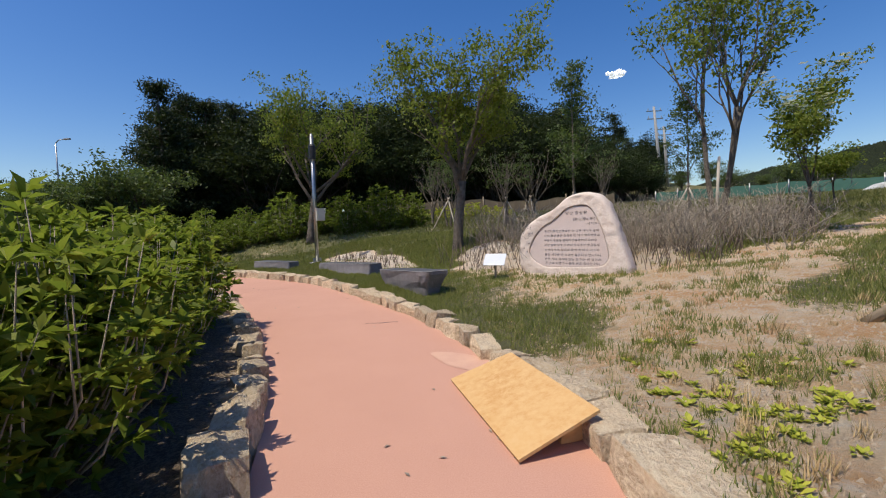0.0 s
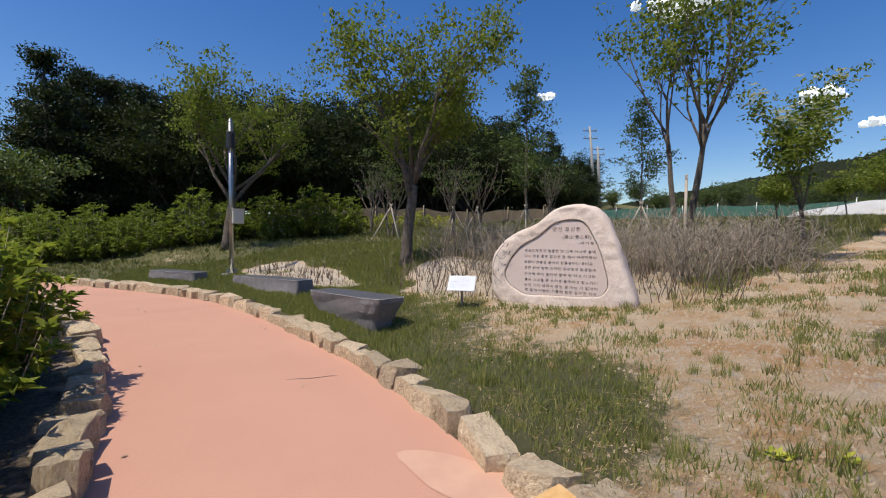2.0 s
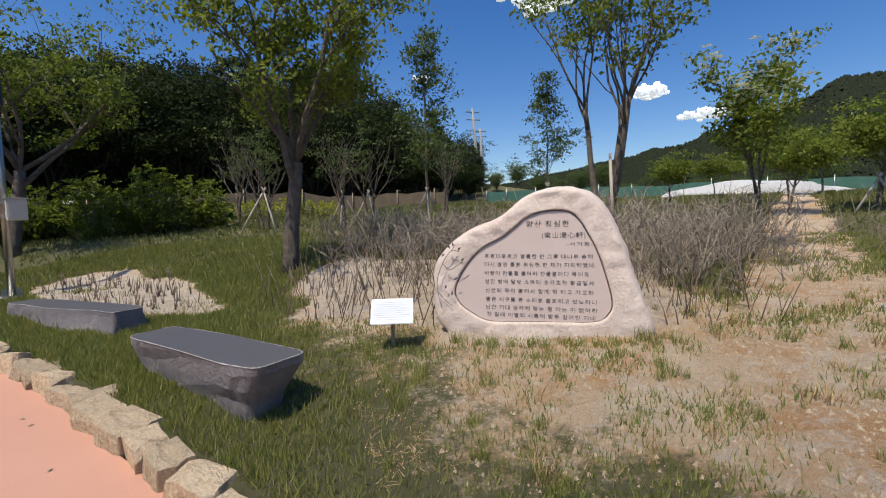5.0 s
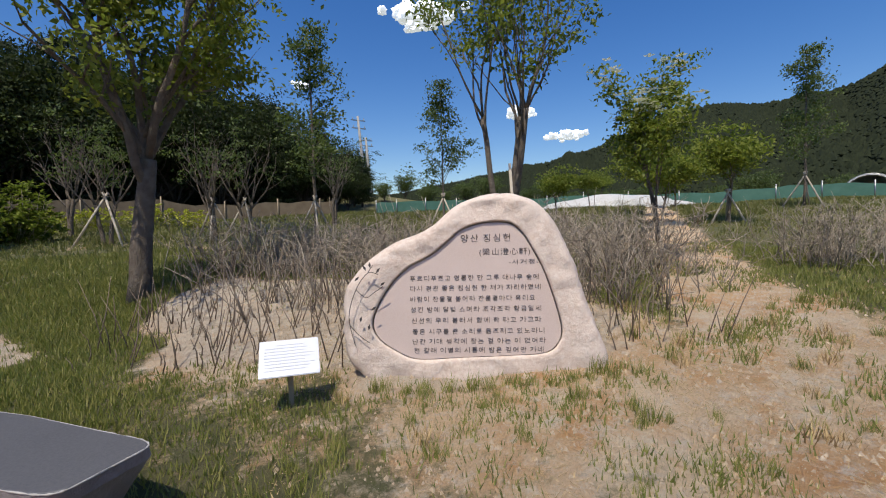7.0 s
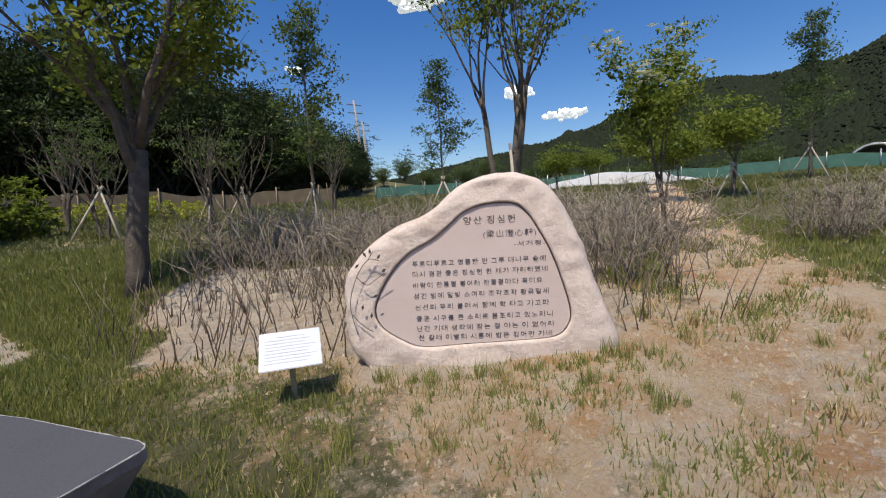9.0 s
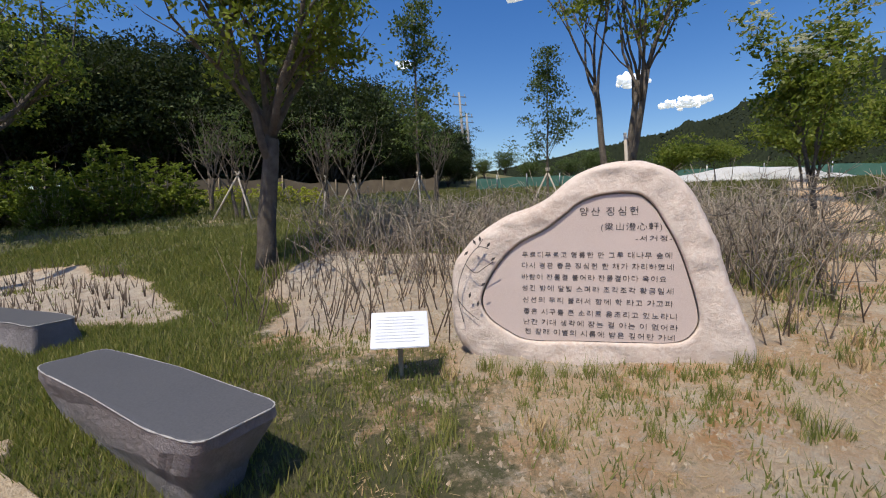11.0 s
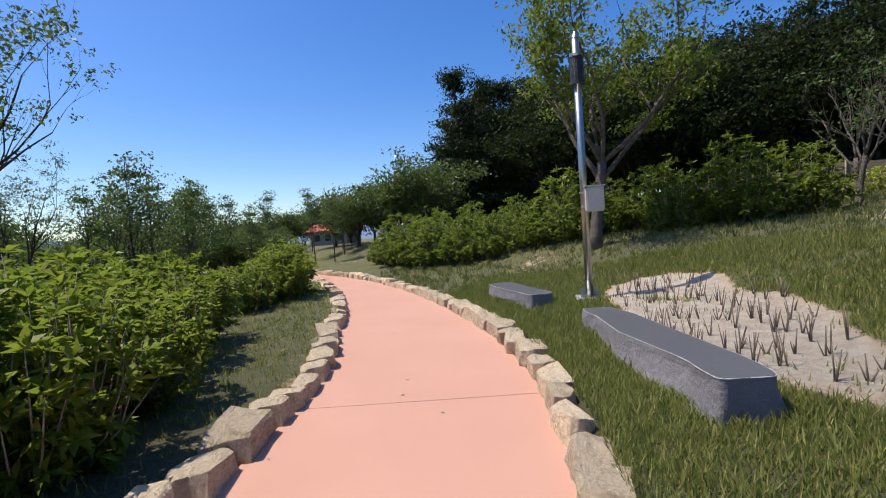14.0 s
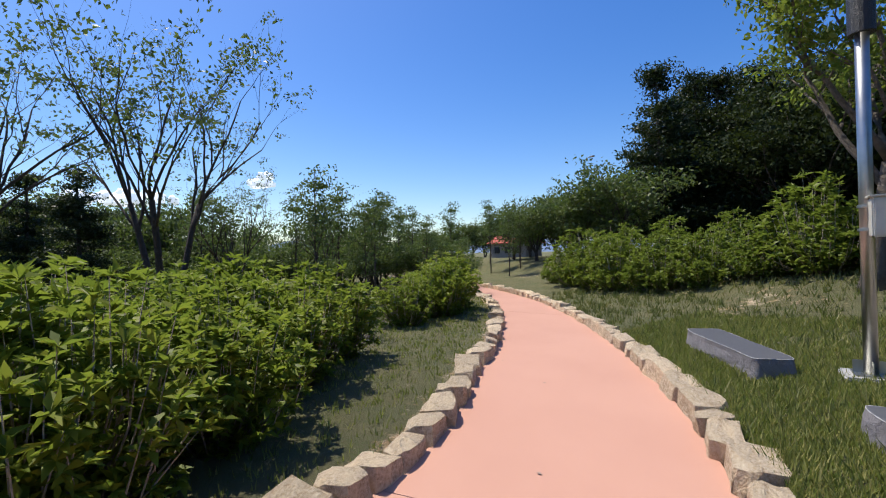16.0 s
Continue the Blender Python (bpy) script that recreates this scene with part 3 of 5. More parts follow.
put(small, 13.2, 9.7, 0, 1.05, first=True)
for x, y, r, s in ((14.5, 12.5, 110, 0.95), (11.6, 10.6, 300, 0.8), (12.5, 15.0, 200, 0.75), (18.5, 14, 75, 0.9), (21, 19.5, 30, 0.8), (17.5, 17.5, 110, 0.7)):
    put(small, x, y, r, s)
put(slim, 19.2, 9.9, 60, 1.15)
bare = tree("young_tree", rng, "thin tree with grey branches and few leaves", 3.6, 0.05, 2, 0.12, 0.3, 3, 4, 0.5, 0.09, 700, 0.2, green=M_LEAF_FAR, group="thin trees before the wood")
put(bare, -0.5, 17.2, 0, 1.0, first=True)
for x, y, r, s in ((1.9, 18.3, 80, 1.15), (3.2, 21, 160, 1.2), (6.8, 22, 240, 1.2), (-1.6, 21, 300, 1.2)):
    put(bare, x, y, r, s)
# trees on the valley side of the path
side_tree = tree("tree", rng, "airy tree with several dark upright stems and small leaves", 7.2, 0.065, 3, 0.15, 0.4, 3, 4, 0.38, 0.10, 3600, 0.2, group="trees on the valley side", bark=M_BARK_DARK, green=M_LEAF_FAR)
put(side_tree, -12.2, 5.4, 0, 1.0, first=True)
for x, y, r, s in ((-11.6, 2.2, 100, 1.0), (-15.2, 6.4, 310, 0.6), (-19.5, 9.3, 50, 0.6)):
    put(side_tree, x, y, r, s)
side_slim = tree("slim_tree", rng, "slender dark-stemmed young tree with upright twigs", 3.7, 0.04, 1, 0, 0.2, fork=5, splay=0.85, leaf=0.10, leaves=1500, puff=0.14, narrow=True, bark=M_BARK_DARK, green=M_LEAF_FAR, group="slim trees on the valley side")
put(side_slim, -13.3, 8.4, 0, 1.0, first=True)
for x, y, r, s in ((-15.8, 9.3, 40, 1.0), (-17.5, 10.8, 90, 0.95), (-19, 8.2, 130, 1.0), (-16.5, 6.0, 180, 0.9), (-21, 11.8, 250, 1.15), (-23.5, 12.6, 300, 1.2), (-25, 9.8, 20, 1.2), (-20, 5, 70, 1.1), (-28, 12.2, 110, 1.2), (-18.2, 13.0, 30, 0.8), (-22, 13.6, 200, 1.0), (-26, 14.0, 100, 1.1), (-30, 13.5, 10, 1.3), (-24.5, 19.0, 60, 1.0), (-27.5, 20.5, 140, 1.1), (-21.5, 18.5, 220, 0.9), (-30, 18.8, 320, 1.2), (-33, 16, 45, 1.3), (-14.6, 9.9, 250, 0.8), (-24, 20.6, 80, 0.8), (-26.4, 21.6, 10, 0.9), (-22.6, 19.8, 150, 0.75)):
    put(side_slim, x, y, r, s)

# shrubs along the valley-side kerb
bushes = [shrub(np.random.default_rng(20 + k), "leafy green shrub with long pointed leaves beside the kerb", 0.82, 1.30, 100, 0.115, 7600) for k in range(3)]
spots = [(-1.15, 0.0), (-1.45, 0.95), (-1.95, 1.85), (-2.35, 2.85), (-2.95, 3.8), (-3.25, 4.5), (-2.4, 0.5), (-2.9, 1.6), (-3.4, 2.6), (-4.0, 3.7), (-4.1, 5.45), (-5.0, 6.25), (-4.9, 4.7), (-6.0, 6.95), (-6.1, 5.5), (-7.4, 7.5), (-7.1, 6.3), (-8.1, 6.9), (-5.4, 3.7), (-8.5, 8.1), (-6.9, 4.9), (-8.6, 5.6)]
for i, (x, y) in enumerate(spots):
    b = bushes[i % 3]
    put(b, x, y, (i * 67) % 360, 0.92 + 0.16 * ((i * 37) % 10) / 10, first=i < 3)
for x, y, s in ((-11.8, 11.1, 1.0), (-12.9, 11.8, 1.1), (-10.9, 10.0, 0.8), (-14.2, 12.0, 0.9)):
    put(bushes[0], x, y, x * 50, s)

# hedge on the uphill side
hedge = [shrub(np.random.default_rng(30 + k), "dense green hedge shrub on the turf bank", 1.15, 1.7, 110, 0.15, 6000, M_LEAF_HEDGE, "hedge on the bank", round_top=0.7) for k in range(3)]
hs = [(-16.5, 18.0), (-15.0, 17.7), (-13.6, 17.4), (-12.3, 17.2), (-11.0, 17.2), (-9.8, 17.4), (-8.6, 17.6), (-7.5, 17.9), (-14.3, 18.8), (-12.0, 18.7), (-10.2, 18.8), (-8.4, 19.0), (-4.7, 17.9), (-3.7, 18.6), (-5.4, 18.9), (-2.6, 19.6), (-6.6, 18.6)]
for i, (x, y) in enumerate(hs):
    put(hedge[i % 3], x, y, (i * 71) % 360, 0.66 + 0.085 * ((i * 5) % 6), first=i < 3)

# the wood on the slope
pine = []
for k in range(2):
    r = np.random.default_rng(40 + k)
    t = thing("pine_tree", (0, 0, 0), "tall dark pine with layered boughs in the wood", "tree", "trees of the wood")
    lines, c = [([np.array([0.1 * math.sin(q * 2), 0.1 * math.cos(q * 3), q * 10.0]) for q in np.linspace(-0.02, 1, 9)], np.linspace(0.22, 0.04, 9))], []
    for b in range(64):
        q = r.uniform(0.05, 1.0)
        a, ln = r.uniform(0, 2 * math.pi), 2.6 * (1.12 - q) ** 0.7 * r.uniform(0.7, 1.15)
        p = np.array([0, 0, q * 10.0])
        e = p + np.array([math.cos(a) * ln, math.sin(a) * ln, 0.35 * ln * r.uniform(0.2, 1)])
        lines.append(([p, (p + e) / 2 - (0, 0, 0.1), e], [0.05, 0.03, 0.01]))
        m = int(300 * ln / 2)
        w = r.uniform(0.25, 1.05, m)[:, None]
        c.append(p + (e - p) * w + r.normal(size=(m, 3)) * (0.35, 0.35, 0.16))
    tubes("trunk", lines, M_BARK_DARK, t, sides=5)
    quads("crown", leaf_quads(r, np.concatenate(c), 0.25, 0.4, -0.2, 0.9), M_NEEDLE, t, "layered boughs of needles with shade in their colour")
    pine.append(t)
broad = [tree("forest_tree", np.random.default_rng(50 + k), "dense broadleaf tree in the wood, shade in its dark green", 9.6, 0.16, 3, 0.16, 0.10, 3, 5, 0.62, 0.25, 21000, 0.62, green=M_LEAF_SHADED, bark=M_BARK_DARK, group="trees of the wood") for k in range(2)]
mid_tree = [tree("leafy_tree", np.random.default_rng(55 + k), "round leafy green tree in the middle distance", 5.0, 0.09, 2, 0.16, 0.14, 3, 5, 0.6, 0.2, 5400, 0.4, green=M_LEAF_FAR, bark=M_BARK_DARK, group="trees of the middle distance") for k in range(2)]
for k in range(2):
    put(mid_tree[k], -27.0 + 3 * k, 26.0 + k, 0, 0.6, first=True)
kinds, made = pine + broad, set()
fr = np.random.default_rng(60)
for row, far in enumerate((35.0, 38.5, 43.0, 49.0, 57.0)):
    az = -40.5 + row * 0.9
    while az < 24:
        a, d = radians(az + fr.uniform(-1, 1)), far + fr.uniform(-1.3, 1.3)
        if az < -30 and row < 2:
            d -= 1.5
        x, y = 0.3 + d * math.sin(a), 3.5 + d * math.cos(a)
        k = fr.choice((0, 1)) if az < -31 else fr.choice((0, 2, 3, 2, 3))
        s = (1.12 + 0.1 * fr.uniform(-1, 1)) * (0.9 + 0.07 * row) * (0.92 if az < -24 else 1.0)
        if az > 5:
            s *= 1 - 0.036 * (az - 5)
        put(kinds[k], x, y, fr.uniform(0, 360), s, first=k not in made)
        made.add(k)
        az += 2.6 if row < 2 else 3.6
for i, az in enumerate(np.arange(-74, -41, 1.5)):
    if -64 < az < -57:
        a, d = radians(az), 47
        put(mid_tree[i % 2], 0.3 + d * math.sin(a), 3.5 + d * math.cos(a), i * 80, 0.8)
        continue
    a, d = radians(az), 33 + 4 * math.sin(i * 2.1)
    put(mid_tree[i % 2], 0.3 + d * math.sin(a), 3.5 + d * math.cos(a), i * 80, 0.42 + 0.021 * (az + 74) + 0.08 * math.sin(i * 1.3))
for i, az in enumerate(np.arange(-130, -64, 2.0)):
    a, d = radians(az), 40 + 6 * math.sin(i * 2.3)
    put(mid_tree[i % 2], -2 + d * math.sin(a), 7 + d * math.cos(a), i * 80, 0.5 + 0.12 * math.sin(i * 1.7))
for i, az in enumerate(np.arange(26, 100, 2.6)):
    a, d = radians(az), 46 + 7 * math.sin(i * 2.3)
    put(mid_tree[i % 2], 0.3 + d * math.sin(a), 3.5 + d * math.cos(a), i * 80, 0.5 + 0.14 * math.sin(i * 1.7))
for i in range(46):
    az, d = -128 + i * 1.55, 17 + 11 * ((i * 37) % 10) / 10
    if -66 < az < -56:
        continue
    a = radians(az)
    put(mid_tree[i % 2], -2 + d * math.sin(a), 7 + d * math.cos(a), i * 80, 0.34 + 0.2 * ((i * 23) % 10) / 10)
for i in range(17):
    az, d = radians(-126 + 3.1 * i), 21 + 5 * ((i * 7) % 5) / 5
    put(mid_tree[i % 2], -2 + d * math.sin(az), 7 + d * math.cos(az), i * 95, (0.92 if i < 9 else 0.62) + 0.14 * math.sin(i * 1.9))
put(pine[0], -17.5, 2.2, 40, 0.42)
put(pine[1], -19.0, 0.4, 90, 0.42)


# ---- the carved stone ----
def glyphs(me, parent):
    """Splits a line of writing into its characters: pieces that stand above one another belong together."""
    n = len(me.vertices)
    root = list(range(n))

    def find(i):
        while root[i] != i:
            root[i] = root[root[i]]
            i = root[i]
        return i
    for e in me.edges:
        a, c = find(e.vertices[0]), find(e.vertices[1])
        root[a] = c
    co = np.array([v.co[:] for v in me.vertices])
    own = np.array([find(i) for i in range(n)])
    spans = sorted((co[own == k, 0].min(), co[own == k, 0].max(), k) for k in set(own))
    groups, end = [], -1e9
    for lo, hi, k in spans:
        if lo > end - 0.002:
            groups.append([])
        groups[-1].append(k)
        end = max(end, hi)
    for g in groups:
        keep = np.isin(own, g)
        index = np.cumsum(keep) - 1
        faces = [tuple(int(index[v]) for v in p.vertices) for p in me.polygons if keep[p.vertices[0]]]
        small = co[keep]
        middle = (small.max(0) + small.min(0)) / 2
        small = middle + (small - middle) * (0.86, 1.0, 0.94)
        link("character", small, faces, M_INK, parent, "dark painted carved character")
    bpy.data.meshes.remove(me)


def carved_stone():
    t = thing("carved_stone", (1.6, 7.1, 0.36), "pale granite boulder with a recessed panel of carved Korean verse", "monument", rz=math.degrees(math.atan2(-0.597, 0.80)))
    outer = [(1.82, 0.17), (1.80, 0.03), (1.68, -0.06), (1.41, -0.11), (0.9, -0.14), (0.41, -0.10), (0.08, -0.03), (-0.05, 0.09), (-0.13, 0.24), (-0.16, 0.44), (-0.15, 0.65), (-0.08, 0.79), (0.06, 0.93), (0.23, 1.04), (0.42, 1.11), (0.55, 1.18), (0.65, 1.27), (0.76, 1.34), (0.92, 1.39), (1.12, 1.40), (1.28, 1.35), (1.40, 1.24), (1.50, 1.05), (1.58, 0.87), (1.65, 0.62), (1.73, 0.43), (1.79, 0.28)]
    inner = [(1.10, 1.19), (1.20, 1.12), (1.28, 0.99), (1.36, 0.83), (1.43, 0.62), (1.48, 0.41), (1.46, 0.30), (1.36, 0.22), (1.08, 0.20), (0.75, 0.19), (0.41, 0.18), (0.25, 0.24), (0.12, 0.33), (0.07, 0.44), (0.11, 0.58), (0.22, 0.75), (0.35, 0.87), (0.52, 0.96), (0.65, 1.06), (0.75, 1.14), (0.90, 1.19)]
    mid, n = np.array([0.85, 0.58]), 200

    def polar(pts):
        p = spline(pts, 14, True) - mid
        a, r = np.arctan2(p[:, 1], p[:, 0]), np.hypot(p[:, 0], p[:, 1])
        o = np.argsort(a)
        w = np.linspace(-math.pi, math.pi, n, endpoint=False)
        r = np.interp(w, a[o], r[o], period=2 * math.pi)
        return np.stack([r * np.cos(w), r * np.sin(w)], 1)
    O, P = polar(outer), polar(inner)
    rings = [(P * 1.0, 0.034, 0.0), (P * 1.0, 0.012, 0.0), (P * 1.012, 0.0, 0.1), (P * 0.92 + O * 0.08, -0.001, 0.3), (P * 0.82 + O * 0.18, -0.002, 0.5), (P * 0.7 + O * 0.3, -0.003, 0.7), (P * 0.58 + O * 0.42, -0.004, 0.8), (P * 0.46 + O * 0.54, -0.003, 0.9), (P * 0.34 + O * 0.66, -0.001, 1), (P * 0.22 + O * 0.78, 0.003, 1), (P * 0.10 + O * 0.89, 0.010, 1.1), (O * 0.985, 0.03, 1.2), (O * 1.005, 0.07, 1.2), (O * 1.01, 0.14, 1.2), (O * 1.0, 0.24, 1.2), (O * 0.97, 0.33, 1), (O * 0.88, 0.40, 1), (O * 0.6, 0.44, 1), (O * 0.2, 0.45, 1)]
    vs, fs = [], []
    for ring, y, rough in rings:
        for x, z in ring + mid:
            k = Vector((x * 2.2, y * 2.2, z * 2.2))
            dent = abs(noise.noise(k * 2.3 + Vector((4, 1, 7))))
            g = rough * (0.030 * noise.noise(k) + 0.030 * (dent - 0.2) + 0.014 * noise.noise(k * 4) + 0.007 * noise.noise(k * 11))
            vs.append((x + 0.5 * g, y + 0.12 * max(z, 0) * 0.5 + g, z + 0.4 * g))
    for r in range(len(rings) - 1):
        for i in range(n):
            j = (i + 1) % n
            fs.append((r * n + i, r * n + j, (r + 1) * n + j, (r + 1) * n + i))
    fs.append(tuple((len(rings) - 1) * n + i for i in range(n)))
    stone = link("boulder", vs, fs, M_STELE, t, smooth=True)
    pv, pf = [], []
    for q in (1.0, 0.66, 0.33):
        for x, z in P * q * 0.985 + mid if q == 1.0 else P * q + mid:
            pv.append((x, 0.020 + 0.06 * max(z, 0), z))
    pv.append((mid[0], 0.020 + 0.06 * mid[1], mid[1]))
    for r in range(2):
        pf += [(r * n + i, (r + 1) * n + i, (r + 1) * n + (i + 1) % n, r * n + (i + 1) % n) for i in range(n)]
    pf += [(2 * n + i, 3 * n, 2 * n + (i + 1) % n) for i in range(n)]
    link("panel", pv, [f[::-1] for f in pf], M_PANEL, t, "smooth recessed grey-pink panel", True)
    lines = [("양산 징심헌", 0.745, 1.12, 1.05, 0.064), ("(梁山澄心軒)", 0.885, 1.26, 0.95, 0.056), ("-서거정-", 1.10, 1.32, 0.878, 0.042),
             ("푸르디푸르고 영롱한 만 그루 대나무 숲에", 0.36, 1.32, 0.765, 0), ("다시 경관 좋은 징심헌 한 채가 자리하였네", 0.36, 1.33, 0.690, 0), ("바람이 잔물결 불어라 잔물결마다 옥이요", 0.36, 1.29, 0.610, 0), ("성긴 밤에 달빛 스며라 조각조각 황금일세", 0.36, 1.33, 0.532, 0),
             ("신선의 무리 불러서 함께 학 타고 가고파", 0.365, 1.33, 0.450, 0), ("좋은 시구를 큰 소리로 읊조리고 있노라니", 0.37, 1.35, 0.368, 0), ("난간 기대 생각에 잠는 걸 아는 이 없어라", 0.37, 1.36, 0.295, 0), ("천 갈래 이별의 시름에 밤은 깊어만 가네", 0.38, 1.34, 0.228, 0)]
    for words, x0, x1, z, size in lines:
        c = bpy.data.curves.new("carved_line", "FONT")
        c.body, c.size, c.extrude, c.offset = words, 1.0, 0.02, -0.005
        ob = new("carved_line", c)
        me = bpy.data.meshes.new_from_object(ob.evaluated_get(bpy.context.evaluated_depsgraph_get()))
        bpy.data.objects.remove(ob)
        co = np.array([v.co[:] for v in me.vertices])
        if not len(co):
            continue
        lo, hi = co.min(0), co.max(0)
        sx = (x1 - x0) / (hi[0] - lo[0])
        sz = (size or 0.046) / 0.92
        me.transform(Matrix(((sx, 0, 0, x0 - lo[0] * sx), (0, 0, -0.05, 0.0195 + 0.06 * z), (0, sz, 0, z), (0, 0, 0, 1))))
        glyphs(me, t)
    # the etched sprig on the rim
    sprig = []
    for pts in ([(-0.05, 0.30), (-0.09, 0.52), (-0.03, 0.72), (0.06, 0.84), (0.14, 0.83)], [(-0.03, 0.72), (0.04, 0.66), (0.11, 0.70), (0.17, 0.74)], [(-0.08, 0.45), (-0.02, 0.38), (0.06, 0.32)], [(0.06, 0.84), (0.10, 0.90)]):
        s = spline(pts, 5)
        sprig.append(([np.array([p[0], -0.012, p[1]]) for p in s], [0.0028] * len(s)))
    tubes("etched_sprig", sprig, M_INK, t, "dark etched sprig with leaves", 5)
    r = np.random.default_rng(3)
    c = np.array([(0.10, -0.022, 0.58), (0.14, -0.022, 0.86), (0.04, -0.022, 0.88), (0.08, -0.022, 0.90), (0.17, -0.02, 0.76), (0.0, -0.02, 0.5), (0.06, -0.02, 0.44), (-0.02, -0.02, 0.8)])
    for p in c:
        a = r.uniform(3.6, 5.6)
        u, v = np.array([math.cos(a), 0, math.sin(a)]) * 0.024, np.array([-math.sin(a), 0, math.cos(a)]) * 0.010
        quads("etched_leaf", np.array([[p - u, p + v, p + u, p - v]]), M_INK, t, "dark etched leaf")


carved_stone()


# ---- stone benches ----
def stone_bench(at, rz, length, width, top, foot, seed, end_cut=0.0, dip=0.0, base=0.62):
    t = thing("stone_bench", at, "dark split-stone bench with honed top, standing on turf", "bench", "stone benches by the path", rz)
    t.matrix_world = t.matrix_world @ pose(0, 0, 0, 0, dip, 0)
    n = 64
    w = np.linspace(0, 2 * math.pi, n, endpoint=False)

    def outline(a, b, wob):
        c, s = np.cos(w), np.sin(w)
        x, y = np.sign(c) * np.abs(c) ** 0.22 * a / 2, np.sign(s) * np.abs(s) ** 0.22 * b / 2
        y = y * (1 + 0.10 * wob * np.sin(x * 2.6 + seed)) + 0.03 * wob * np.sin(x * 4 + seed * 2)
        return np.stack([x + end_cut * y, y], 1)
    T, B = outline(length, width, 1.0 if seed == 2 else 0.4), outline(length * foot, width * base, 0.6)
    h = top
    rings = [(T * (0.992, 0.972), h), (T, h - 0.006), (T * 0.93 + B * 0.07, h * 0.82), (T * 0.62 + B * 0.38, h * 0.5), (T * 0.3 + B * 0.7, h * 0.2), (B, -0.12)]
    vs, fs = [], []
    for k, (ring, z) in enumerate(rings):
        for x, y in ring:
            g = 0.0 if k < 2 else 0.022 * noise.noise(Vector((x * 3 + seed, y * 3, z * 4))) + 0.010 * noise.noise(Vector((x * 9, y * 9 + seed, z * 9)))
            vs.append((x + g, y + g * 1.4, z + (0.004 * noise.noise(Vector((x * 7, y * 7, seed))) if k < 2 else 0.6 * g)))
    for k in range(1, len(rings) - 1):
        fs += [(k * n + i, (k + 1) * n + i, (k + 1) * n + (i + 1) % n, k * n + (i + 1) % n) for i in range(n)]
    me = [tuple(v) for v in vs]
    link("block", me[n:], [tuple(i - n for i in f)[::-1] for f in fs], M_BENCH_SIDE, t, "rough split dark stone sides")
    link("seat", me[:n], [tuple(range(n))], M_BENCH, t, "smooth dark grey honed seat")
    rim = [(i, n + i, n + (i + 1) % n, (i + 1) % n) for i in range(n)]
    rv = [(v[0], v[1], v[2] + 0.0) for v in me[:2 * n]]
    ob = link("chamfer", rv, rim, M_BENCH, t)
    line = [np.array([v[0], v[1], v[2] + 0.001]) for v in me[n:2 * n]]
    tubes("pale_edge", [(line + line[:1], [0.004 + 0.002 * math.sin(i * 2.3) for i in range(n + 1)])], M_CHIP, t, "pale chipped line along the edge", 5)
    return t


stone_bench((-0.475, 7.2, 0.17), math.degrees(math.atan2(-0.83, 0.558)), 2.22, 0.47, 0.36, 0.78, 1, -0.12, -2.6)
stone_bench((-2.66, 10.46, 0.10), math.degrees(math.atan2(-0.73, 0.68)), 2.95, 0.44, 0.355, 1.01, 2, 0.0, -1.8, 1.22)
stone_bench((-5.72, 12.68, 0.10), math.degrees(math.atan2(-0.5, 0.86)), 1.85, 0.44, 0.32, 0.99, 3, 0.0, 0.0, 1.05)


# ---- sign ----
def sign_board():
    t = thing("sign_board", (1.07, 7.1, H(1.07, 7.1)), "low white information plate on a short wooden post", "sign", rz=-16)
    part("post", box_bm((0.035, 0.035, 0.42), 0.004, (0, 0.02, 0.15)), M_TIMBER, t, "short wooden post")
    bm = box_bm((0.385, 0.285, 0.012), 0.004)
    bmesh.ops.rotate(bm, matrix=Matrix.Rotation(radians(42), 3, "X"), verts=bm.verts)
    bmesh.ops.translate(bm, vec=(0, -0.02, 0.335), verts=bm.verts)
    part("plate", bm, M_PLATE, t, "white printed plate")
    for k in range(9):
        wide = 0.32 if k else 0.18
        bm = box_bm((wide - 0.03 * (k % 3), 0.007, 0.0015), 0)
        bmesh.ops.translate(bm, vec=(-0.015 * (k % 3), 0.10 - 0.024 * k, 0.0075), verts=bm.verts)
        bmesh.ops.rotate(bm, matrix=Matrix.Rotation(radians(42), 3, "X"), verts=bm.verts)
        bmesh.ops.translate(bm, vec=(0, -0.02, 0.335), verts=bm.verts)
        part("print_line", bm, M_GREYTEXT, t)


sign_board()


# ---- steel pole ----
def cylinder_bm(r0, r1, z0, z1, at=(0, 0), sides=20):
    bm = bmesh.new()
    bmesh.ops.create_cone(bm, cap_ends=True, segments=sides, radius1=r0, radius2=r1, depth=z1 - z0)
    bmesh.ops.translate(bm, vec=(at[0], at[1], (z0 + z1) / 2), verts=bm.verts)
    return bm


